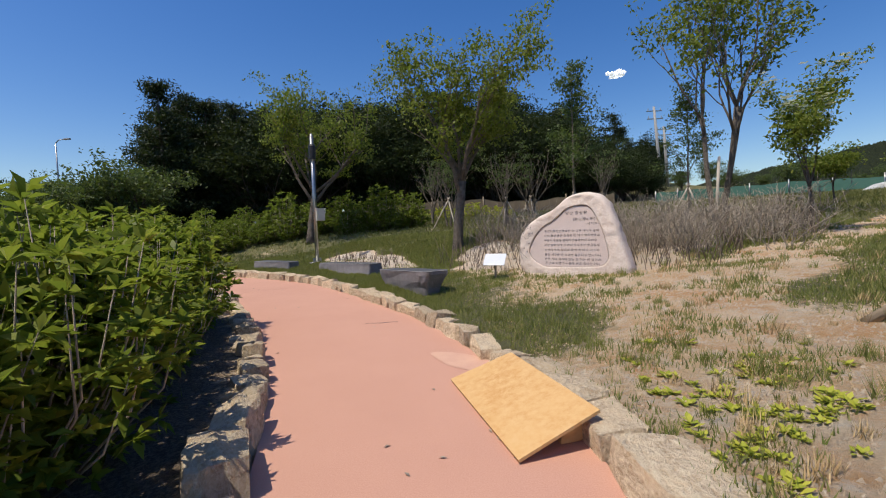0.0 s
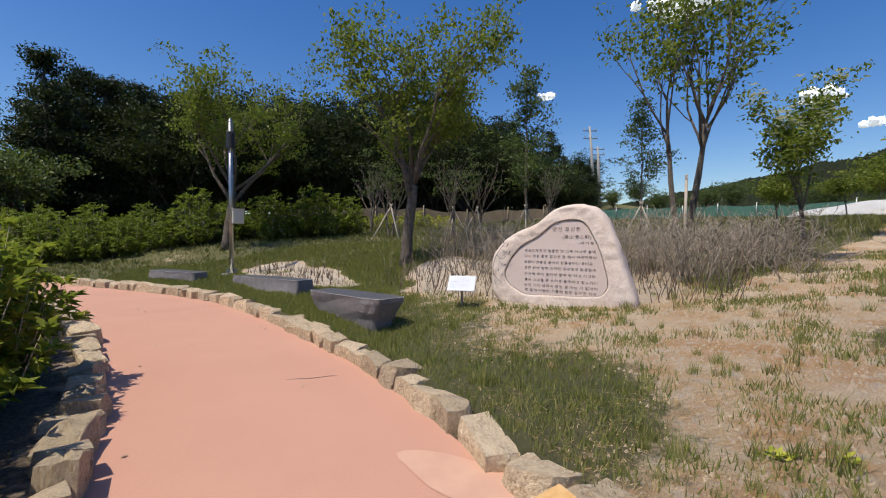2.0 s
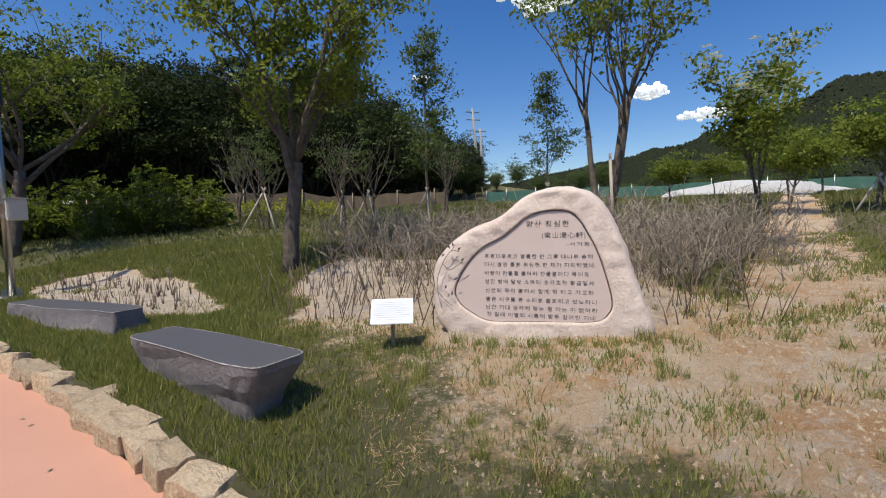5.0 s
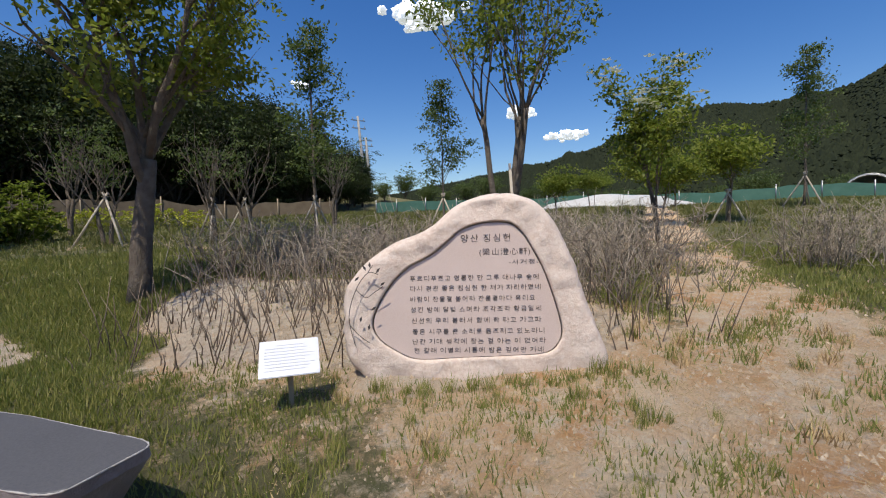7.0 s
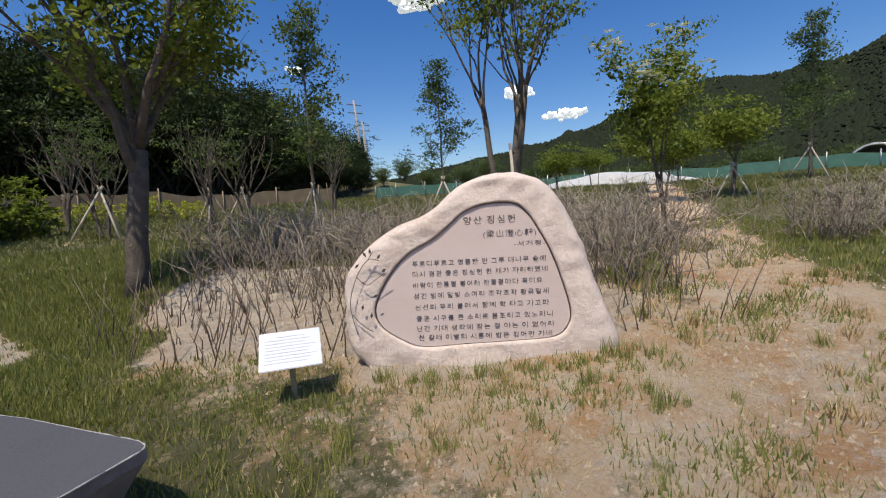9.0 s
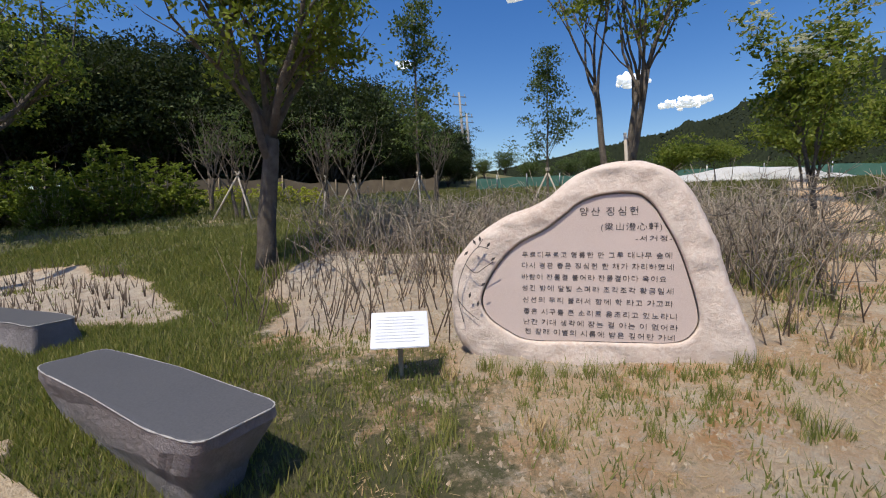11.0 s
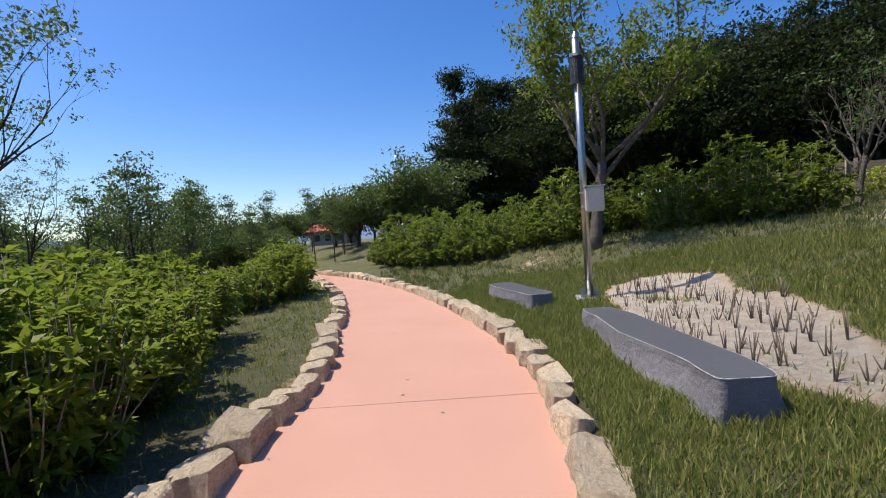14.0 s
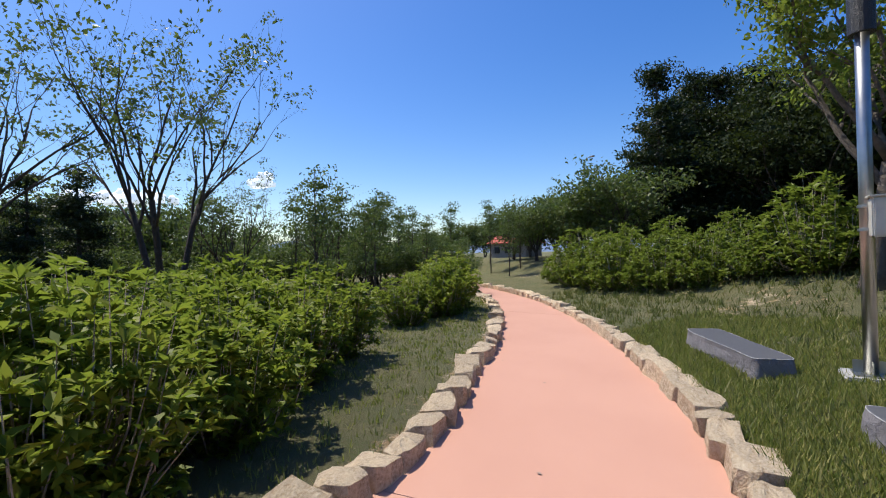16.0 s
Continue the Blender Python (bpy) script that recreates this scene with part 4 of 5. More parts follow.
def steel_pole():
    t = thing("speaker_pole", (-4.34, 12.63, H(-4.34, 12.63)), "stainless steel pole with a black speaker and a cream box", "pole", rz=35)
    part("footing", box_bm((0.42, 0.42, 0.10), 0.015, (0, 0, 0.0)), M_CONC, t, "rough concrete footing")
    part("base_plate", box_bm((0.26, 0.26, 0.015), 0.003, (0, 0, 0.06)), M_STEEL, t)
    for a in range(4):
        bm = box_bm((0.09, 0.008, 0.12), 0.002, (0.085, 0, 0.125))
        bmesh.ops.rotate(bm, matrix=Matrix.Rotation(a * math.pi / 2, 3, "Z"), verts=bm.verts)
        part("gusset", bm, M_STEEL, t)
    part("shaft", cylinder_bm(0.055, 0.055, 0.06, 3.95), M_STEEL, t, "polished steel shaft", True)
    part("speaker", cylinder_bm(0.105, 0.105, 3.26, 3.66), M_BLACK, t, "black cylindrical speaker")
    part("speaker_cap", cylinder_bm(0.112, 0.08, 3.66, 3.71), M_BLACK, t)
    part("tip", cylinder_bm(0.06, 0.012, 3.95, 4.05), M_STEEL, t, "tapered steel cap")
    box = part("control_box", box_bm((0.26, 0.17, 0.36), 0.012, (0.13, -0.125, 1.52)), M_BOX, t, "cream metal control box")
    part("box_door", box_bm((0.22, 0.008, 0.31), 0.002, (0.13, -0.214, 1.52)), M_BOX, box)
    part("box_roof", box_bm((0.30, 0.21, 0.02), 0.006, (0.13, -0.125, 1.71)), M_BOX, box)
    for z in (1.41, 1.63):
        part("bracket", box_bm((0.14, 0.09, 0.025), 0.004, (0, -0.03, z)), M_STEEL, t)


steel_pole()


# ---- plywood ramp ----
def plywood_ramp():
    t = thing("plywood_ramp", (0, 0, 0), "yellowed plywood ramp sheet propped from the path onto the kerb", "ramp")
    a, b, c, d = [Vector(p) for p in ((0.58, 2.72, 0.012), (1.03, 1.46, 0.012), (1.50, 1.66, 0.20), (1.08, 2.82, 0.20))]
    nz = (b - a).cross(d - a).normalized() * 0.018
    nz = nz if nz.z > 0 else -nz
    vs = [a, b, c, d, a + nz, b + nz, c + nz, d + nz]
    link("sheet", vs, [(3, 2, 1, 0), (4, 5, 6, 7), (0, 1, 5, 4), (1, 2, 6, 5), (2, 3, 7, 6), (3, 0, 4, 7)], M_PLY, t, "worn orange-yellow plywood sheet")
    for u in (0.90, 0.12):
        p, q = a + (b - a) * u, d + (c - d) * u
        e = (b - a).normalized() * 0.02
        v2 = [p.lerp(q, 0.62) - e, p.lerp(q, 0.62) + e, q + e, q - e]
        lo = [Vector((v.x, v.y, 0.002)) for v in v2]
        hi = [Vector((v.x, v.y, v.z - 0.002)) for v in v2]
        link("bearer", lo + hi, [(3, 2, 1, 0), (4, 5, 6, 7), (0, 1, 5, 4), (1, 2, 6, 5), (2, 3, 7, 6), (3, 0, 4, 7)], M_PLY, t, "wedge-shaped wooden bearer")


plywood_ramp()


# ---- tree stakes ----
def stake_tripod(x, y, tall, spread, turn, group="tree stakes"):
    t = thing("stake_tripod", (x, y, H(x, y)), "pale wooden poles tied as a tripod round a young tree", "tree stake", group)
    for k in range(3):
        a = turn + k * 2.094
        foot = np.array([math.cos(a) * spread, math.sin(a) * spread, -0.1])
        head = np.array([-math.cos(a) * 0.06, -math.sin(a) * 0.06, tall])
        tubes("stake", [([foot, (foot + head) / 2, head], [0.028, 0.026, 0.024])], M_STAKE, t)
    tubes("tie", [([np.array([math.cos(a) * 0.06, math.sin(a) * 0.06, tall * 0.92]) for a in np.linspace(0, 6.4, 9)], [0.014] * 9)], M_TWIG, t)


for x, y, h, s, r in ((4.5, 17.2, 1.35, 0.75, 0.3), (-0.5, 17.2, 1.25, 0.7, 1.0), (1.9, 18.3, 1.3, 0.7, 0.2), (8.3, 16.0, 1.2, 0.6, 0.9), (3.2, 21, 1.3, 0.7, 0.7), (13.2, 9.7, 0.9, 0.5, 0.5), (19.2, 9.9, 1.2, 0.7, 0.1)):
    stake_tripod(x, y, h, s, r)
single = thing("tree_prop", (7.05, 11.4, H(7.05, 11.4)), "single white-barked prop leaning on the multi-stemmed tree", "tree stake")
tubes("stake", [([np.array([-0.35, -0.5, -0.1]), np.array([-0.15, -0.2, 0.9]), np.array([0.05, 0.1, 1.85])], [0.04, 0.038, 0.035])], M_STAKE, single)
prop = thing("log_prop", (3.75, 2.9, H(3.75, 2.9)), "slanting brown log prop standing in bare soil", "tree stake")
tubes("log", [([np.array([0, 0, -0.08]), np.array([0.3, -0.3, 0.30]), np.array([0.9, -0.9, 0.9])], [0.045, 0.045, 0.042])], M_TIMBER, prop)


# ---- dry thicket, stubs, weeds ----
def dry_clump(rng, tall):
    t = thing("dry_shrub", (0, 0, 0), "leafless grey-brown twiggy shrub on pale soil", "shrub", "dry thickets on pale soil")
    lines = []
    for k in range(9):
        a, r = rng.uniform(0, 6.28), 0.36 * math.sqrt(rng.uniform())
        p = np.array([math.cos(a) * r, math.sin(a) * r, -0.05])
        d = unit(np.array([math.cos(a) * 0.3, math.sin(a) * 0.3, 1]) + rng.normal(size=3) * 0.2)
        pts = [p]
        for i in range(5):
            d = unit(d + rng.normal(size=3) * 0.17)
            pts.append(pts[-1] + d * tall * rng.uniform(0.7, 1.15) / 5)
        lines.append((pts, np.linspace(0.009, 0.0025, 6)))
        for j in range(9):
            i = rng.integers(1, 6)
            w = unit(rng.normal(size=3) * 0.7 + (0, 0, 0.75))
            e = pts[i] + w * tall * rng.uniform(0.12, 0.32)
            lines.append(([pts[i], (pts[i] + e) / 2 + rng.normal(size=3) * 0.012, e], [0.0045, 0.0035, 0.0018]))
    tubes("twigwork", lines, M_TWIG, t, sides=3)
    return t


dr = np.random.default_rng(90)
clumps = [dry_clump(dr, 0.95) for k in range(4)]
n = 0
while n < 135:
    p, q = dr.uniform(-2.9, 3.6), -0.7 + 4.6 * dr.uniform()
    x, y = 2.9 + 0.8 * p + 0.6 * q, 8.7 - 0.6 * p + 0.8 * q
    if np.hypot(x - 2.3, y - 6.9) < 0.75 or (x < 1.5 and y < 7.8) or abs(x - 0.19) + abs(y - 11) < 0.5:
        continue
    put(clumps[n % 4], x, y, dr.uniform(0, 360), dr.uniform(0.7, 1.15), first=n < 4)
    n += 1

for i in range(22):
    p, q = dr.uniform(0, 2.4), dr.uniform(0, 0.9)
    put(clumps[i % 4], 6.9 + 0.834 * p + 0.552 * q, 6.0 - 0.552 * p + 0.834 * q, dr.uniform(0, 360), dr.uniform(0.6, 0.95))


def stubs():
    lines = []
    for k in range(1500):
        x, y = dr.uniform(-6.5, 0.5), dr.uniform(8.5, 15.5)
        if in_sand(np.array([x]), np.array([y]))[0] < 0.85 or len(lines) > 330:
            continue
        z = H(x, y)
        for j in range(3):
            a = dr.uniform(0, 6.28)
            e = np.array([x + 0.05 * math.cos(a), y + 0.05 * math.sin(a), z + dr.uniform(0.08, 0.26)])
            lines.append(([np.array([x, y, z - 0.03]), e], [0.008, 0.004]))
    for k in range(620):
        p, q = dr.uniform(-3.0, 3.0), dr.uniform(-1.6, 1.2)
        x, y = 2.7 + 0.8 * p + 0.6 * q, 8.6 - 0.6 * p + 0.8 * q
        if np.hypot(x - 2.3, y - 6.9) < 0.7 or (x < 1.3 and y < 7.6):
            continue
        z, a = H(x, y), dr.uniform(0, 6.28)
        h = 0.12 + 0.62 * dr.uniform() ** 2
        e = np.array([x + 0.38 * h * math.cos(a), y + 0.38 * h * math.sin(a), z + h])
        lines.append(([np.array([x, y, z - 0.03]), (e + (x, y, z)) / 2 + (0.02, 0.01, 0), e], [0.006, 0.005, 0.0025]))
    tagged(tubes("cut_stubs", lines, M_STEM, sides=4), "dark cut plant stubs standing in pale sand", "plants", kind="stuff")


stubs()


def grass(name, label, count, area, tall, keep, material, seed, spread=0.25):
    """Single bent blades; keep(x, y) gives the chance that one stands there."""
    r = np.random.default_rng(seed)
    x, y = r.uniform(area[0], area[1], count), r.uniform(area[2], area[3], count)
    m = count // 9
    cx, cy = r.uniform(area[0], area[1], m), r.uniform(area[2], area[3], m)
    pick = r.integers(0, m, count)
    near = r.uniform(size=count) < 0.72
    x, y = np.where(near, cx[pick] + r.normal(size=count) * 0.03, x), np.where(near, cy[pick] + r.normal(size=count) * 0.03, y)
    k = r.uniform(size=count) < keep(x, y)
    x, y = x[k], y[k]
    d, _ = off_path(x, y)
    k = d > 0.22
    x, y = x[k], y[k]
    z = height(x, y)
    n = len(x)
    a = r.uniform(0, 2 * math.pi, n)
    h = tall * r.uniform(0.4, 1.25, n)
    b = r.uniform(0, 2 * math.pi, n)
    tip = np.stack([x + np.cos(b) * h * spread * 3.2 * r.uniform(0, 1, n), y + np.sin(b) * h * spread * 3.2 * r.uniform(0, 1, n), z + h], 1)
    w = 0.0042 + 0.0019 * np.hypot(x - 0, y - 4.5) * 0.35
    u = np.stack([np.cos(a) * w, np.sin(a) * w, np.full(n, -0.0)], 1)
    base = np.stack([x, y, z - 0.01], 1)
    tagged(quads(name, np.stack([base - u, base + u, tip], 1), material), label, "grass", kind="stuff")


bench_side = lambda x, y: np.clip(np.maximum(grass_cover(x, y) * 1.2 - 0.22 + 0.5 * fbm(x * 2.5, y * 2.5, 2.0), 0.08 + 0.55 * fbm(x * 3.1, y * 3.1, 4.0)) * (1 - 0.93 * in_sand(x, y)), 0, 1) * (off_path(x, y)[1] > 0)
grass("grass", "short mixed green and straw-coloured turf grass", 520000, (-8, 9, 0.5, 13), 0.058, bench_side, M_GRASS, 5)
grass("lush_grass", "longer lush green grass between the benches", 330000, (-8, 1.6, 3.0, 15), 0.075, lambda x, y: np.clip(1.7 * grass_cover(x, y) - 0.6 + 0.5 * fbm(x * 1.3, y * 1.3, 8.0), 0, 1) * (off_path(x, y)[1] > 0) * smooth(0.9, -0.3, x - 0.1 * (y - 6)), M_LUSH, 6, 0.3)
grass("meadow_grass", "rough straw and green meadow grass on the slope", 150000, (-14, 22, 10, 34), 0.14, lambda x, y: (off_path(x, y)[1] > 0) * np.clip(grass_cover(x, y), 0, 1), M_MEADOW, 7, 0.3)
grass("far_turf_grass", "rough straw-green turf grass towards the far fence", 90000, (9, 30, -1, 26), 0.11, lambda x, y: (off_path(x, y)[1] > 0) * np.clip(grass_cover(x, y) * (0.75 + 0.5 * fbm(x, y, 3.0)), 0, 1), M_MEADOW, 9, 0.3)
grass("verge_grass", "green verge grass beyond the valley-side kerb", 60000, (-16, -0.5, 0, 14), 0.07, lambda x, y: (off_path(x, y)[1] < 0) * 0.8 * (1 - 0.93 * shrub_litter_shade(x, y)), M_LUSH, 8)


def fallen_straw():
    """Dead stalks and blades lying on the bare soil."""
    r = np.random.default_rng(12)
    x, y = r.uniform(0.6, 8.5, 70000), r.uniform(0.6, 10.0, 70000)
    d, side = off_path(x, y)
    k = (d > 0.3) & (side > 0) & (r.uniform(size=len(x)) < 0.35 + 0.8 * fbm(x * 1.6, y * 1.6, 6.0))
    x, y = x[k], y[k]
    n, z = len(x), height(x, y) + 0.006
    a, l = r.uniform(0, 6.28, n), r.uniform(0.015, 0.06, n)
    c = np.stack([x, y, z], 1)
    u = np.stack([np.cos(a) * l, np.sin(a) * l, r.uniform(-0.1, 0.25, n) * l], 1)
    w = np.stack([-np.sin(a), np.cos(a), np.zeros(n)], 1) * 0.0022
    tagged(quads("fallen_straw", np.stack([c - u - w, c - u + w, c + u], 1), M_STRAW), "dead straw and dry stalks lying on the soil", "straw", kind="stuff")


fallen_straw()


def tuft(rng, tall, blades=None, label="loose green grass tuft on bare soil"):
    n = 46
    a, r = rng.uniform(0, 6.28, n), 0.09 * np.sqrt(rng.uniform(size=n))
    b = np.stack([np.cos(a) * r, np.sin(a) * r, np.full(n, -0.02)], 1)
    o = rng.uniform(0, 6.28, n)
    h = tall * rng.uniform(0.5, 1.15, n)
    tip = b + np.stack([np.cos(o) * h * 0.5, np.sin(o) * h * 0.5, h], 1)
    u = np.stack([np.cos(o + 1.57) * 0.005, np.sin(o + 1.57) * 0.005, np.zeros(n)], 1)
    t = quads("grass_tuft", np.stack([b - u, b + u, tip], 1), blades or M_LUSH)
    return tagged(t, label, "grass", "grass tufts")


tufts = [tuft(np.random.default_rng(100 + k), 0.2) for k in range(3)]
tr = np.random.default_rng(110)
for i in range(155):
    if i < 14:
        q = i / 13
        x, y = 1.55 + 1.5 * q + tr.uniform(-0.05, 0.05), 6.93 - 1.12 * q + tr.uniform(-0.12, 0.02)
    else:
        x, y = tr.uniform(0.6, 6.5), tr.uniform(1.5, 6.6)
        if off_path([x], [y])[0][0] < 0.35:
            x += 1.2
    put(tufts[i % 3], x, y, tr.uniform(0, 360), tr.uniform(0.35, 0.8), first=i < 3)


dry_tufts = [tuft(np.random.default_rng(105 + k), 0.13, M_STRAW, "withered straw-coloured tuft on bare soil") for k in range(2)]
for i in range(135):
    x, y = tr.uniform(1.2, 6.5), tr.uniform(0.8, 8.0)
    if off_path([x], [y])[0][0] < 0.4:
        x += 1.2
    put(dry_tufts[i % 2], x, y, tr.uniform(0, 360), tr.uniform(0.4, 1.0), first=i < 2)


def rosette(rng):
    t = thing("broadleaf_weed", (0, 0, 0), "low yellow-green broad-leaved plant on dry soil", "plant", "yellow-green ground plants")
    v = []
    for k in range(16):
        a, l = rng.uniform(0, 6.28), rng.uniform(0.08, 0.17)
        u, s = np.array([math.cos(a), math.sin(a), rng.uniform(0.25, 0.9)]) * l, np.array([-math.sin(a), math.cos(a), 0]) * l * 0.22
        o = np.array([rng.uniform(-0.06, 0.06), rng.uniform(-0.06, 0.06), 0.0])
        v.append([o, o + u * 0.55 + s, o + u + (0, 0, -0.02), o + u * 0.55 - s])
    quads("leaves", np.array(v), M_YELLOW, t)
    return t


weeds = [rosette(np.random.default_rng(120 + k)) for k in range(3)]
for i in range(90):
    x, y = 2.6 + 0.45 * tr.normal(), 1.7 + 0.5 * tr.normal()
    x = max(x, 1.95)
    put(weeds[i % 3], x, y, tr.uniform(0, 360), tr.uniform(0.22, 0.5), first=i < 3)


# ---- distance ----
def net_fence(name, label, pts, tall, material, post_material, gap=2.5):
    t = tagged(new(name), label, "fence")
    p = spline(pts, 10)
    z = height(p[:, 0], p[:, 1])
    n = len(p)
    vs = [(a[0], a[1], b + 0.05) for a, b in zip(p, z)] + [(a[0], a[1], b + tall * (0.9 + 0.06 * math.sin(i * 1.7))) for i, (a, b) in enumerate(zip(p, z))]
    vs += [(v[0] + 0.01, v[1] + 0.02, v[2]) for v in vs]
    m = 2 * n
    fs = [(i, i + 1, n + i + 1, n + i) for i in range(n - 1)] + [(m + i, m + n + i, m + n + i + 1, m + i + 1) for i in range(n - 1)] + [(n + i, n + i + 1, m + n + i + 1, m + n + i) for i in range(n - 1)]
    link("netting", vs, fs, material, t)
    for i in range(0, n, max(1, int(n * gap / np.sum(np.hypot(*np.diff(p, axis=0).T))))):
        tubes("fence_post", [([np.array([p[i][0], p[i][1] - 0.05, z[i] - 0.2]), np.array([p[i][0], p[i][1] - 0.05, z[i] + tall * 1.12])], [0.035, 0.03])], post_material, t)


net_fence("net_fence", "sagging brown net fence along the edge of the wood", [(-12, 29), (-4, 31.5), (4, 32), (10, 31)], 1.0, M_NETB, M_TIMBER, 3.0)
net_fence("green_net_fence", "green mesh fence across the far turf", [(12, 29), (17, 26.5), (22, 22.5), (26.5, 15.5), (28.5, 9.5), (30, 2)], 0.75, M_NET, M_STEEL, 2.5)


def sheeted_heap():
    bm = bmesh.new()
    bmesh.ops.create_icosphere(bm, subdivisions=4, radius=1)
    for v in bm.verts:
        k = 1 + 0.16 * noise.noise(v.co * 2.2) + 0.06 * noise.noise(v.co * 7)
        v.co = Vector((v.co.x * 3.6 * k, v.co.y * 1.3 * k, max(v.co.z, -0.1) * 0.75 * k))
    t = part("plastic_sheet_mound", bm, M_SHEET, None, "heap covered with crumpled white plastic sheet", True)
    t.matrix_world = pose(20.4, 18.3, H(20.4, 18.3) - 0.05, 0, 0, -50)
    tagged(t, category="heap")


sheeted_heap()


def tunnel_house():
    t = thing("greenhouse", (33.5, 11.4, H(33.5, 11.4)), "small white plastic tunnel greenhouse with a dark opening", "greenhouse", rz=12)
    vs, fs, n = [], [], 14
    for x in (-4, 4):
        for r in (1.08, 1.02):
            for i in range(n + 1):
                a = math.pi * i / n
                vs.append((x, -math.cos(a) * r, math.sin(a) * r * 1.05))
    s = n + 1
    for i in range(n):
        fs += [(i, i + 1, 2 * s + i + 1, 2 * s + i), (s + i, 3 * s + i, 3 * s + i + 1, s + i + 1), (i, s + i, s + i + 1, i + 1), (2 * s + i, 2 * s + i + 1, 3 * s + i + 1, 3 * s + i)]
    link("cover", vs, fs, M_SHEET, t, "white plastic cover")
    for x in np.linspace(-3.9, 3.9, 6):
        tubes("hoop", [([np.array([x, -math.cos(a) * 1.095, math.sin(a) * 1.15]) for a in np.linspace(0, math.pi, 12)], [0.025] * 12)], M_STEEL, t)


tunnel_house()


def utility_pole(x, y, tall, lean):
    t = thing("utility_pole", (x, y, H(x, y)), "slim concrete utility pole with a crossarm", "pole", "utility poles")
    tubes("mast", [([np.array([0, 0, -0.5]), np.array([lean / 2, 0, tall / 2]), np.array([lean, 0, tall])], [0.17, 0.15, 0.11])], M_CONC, t)
    for z in (0.95, 0.86):
        part("crossarm", box_bm((1.5, 0.10, 0.10), 0.01, (lean * z, 0, tall * z)), M_STEEL, t)
        for u in (-0.6, 0.0, 0.6):
            part("insulator", cylinder_bm(0.05, 0.03, tall * z + 0.05, tall * z + 0.27, (lean * z + u, 0), 8), M_CONC, t)


utility_pole(19.0, 46.0, 8.6, -0.7)
utility_pole(20.6, 48.5, 6.4, -0.4)


def red_house():
    t = thing("house", (-33.5, 25.9, H(-33.5, 25.9) - 0.15), "low pale building with a red pitched roof beyond the trees", "house", rz=28)
    part("house_wall", box_bm((3.4, 2.4, 1.4), 0.02, (0, 0, 0.6)), M_WALL, t, "pale rendered wall")
    vs = [(s * 1.9, y, z + k) for k in (0, 0.07) for s, y, z in ((-1, -1.5, 1.25), (1, -1.5, 1.25), (1, 1.5, 1.25), (-1, 1.5, 1.25), (-1, 0, 1.85), (1, 0, 1.85))]
    link("roof", vs, [(0, 1, 5, 4), (2, 3, 4, 5), (6, 10, 11, 7), (8, 11, 10, 9), (0, 6, 7, 1), (2, 8, 9, 3), (0, 4, 10, 6), (4, 3, 9, 10), (1, 7, 11, 5), (5, 11, 8, 2)], M_ROOF, t, "red pitched roof")
    for x in (-1.0, 0, 1.0):
        part("window", box_bm((0.5, 0.05, 0.5), 0.01, (x, -1.22, 0.75)), M_BLACK, t)


red_house()


def ridge(name, label, far, az0, az1, el, material, seed, deep=140.0):
    a = np.linspace(az0, az1, 90)
    e = np.array([el(v) for v in a])
    vs, fs, rows = [], [], 14
    for r in range(rows):
        q = r / (rows - 1)
        for v, k in zip(a, e):
            d = far + deep * q
            top = (far + deep) * math.tan(radians(k)) * (q ** 0.8)
            g = 1 + 0.06 * math.sin(v * 1.1 + seed + 3 * q) + 0.03 * math.sin(v * 3.7 + seed)
            vs.append((d * math.sin(radians(v)), 4 + d * math.cos(radians(v)), -3 + top * (g if r < rows - 1 else 1)))
    n = len(a)
    fs = [(r * n + i, r * n + i + 1, (r + 1) * n + i + 1, (r + 1) * n + i) for r in range(rows - 1) for i in range(n - 1)]
    ob = link(name, vs, fs, material, None, label, True)
    return tagged(ob, category="mountain", kind="structure"), np.array(vs)


def rise(v):
    return float(np.interp(v, (20, 28, 39, 49, 55.6, 60.4, 64.7, 69, 75, 78, 90, 110, 130), (3.0, 4.9, 6.8, 8.6, 10.4, 12.6, 12.9, 12.2, 12.5, 13.3, 13, 10, 6)))


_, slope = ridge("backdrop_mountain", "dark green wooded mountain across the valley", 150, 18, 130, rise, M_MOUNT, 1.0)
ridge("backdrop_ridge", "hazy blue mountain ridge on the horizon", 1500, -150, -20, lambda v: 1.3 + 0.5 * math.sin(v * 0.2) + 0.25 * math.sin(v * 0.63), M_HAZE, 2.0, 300)


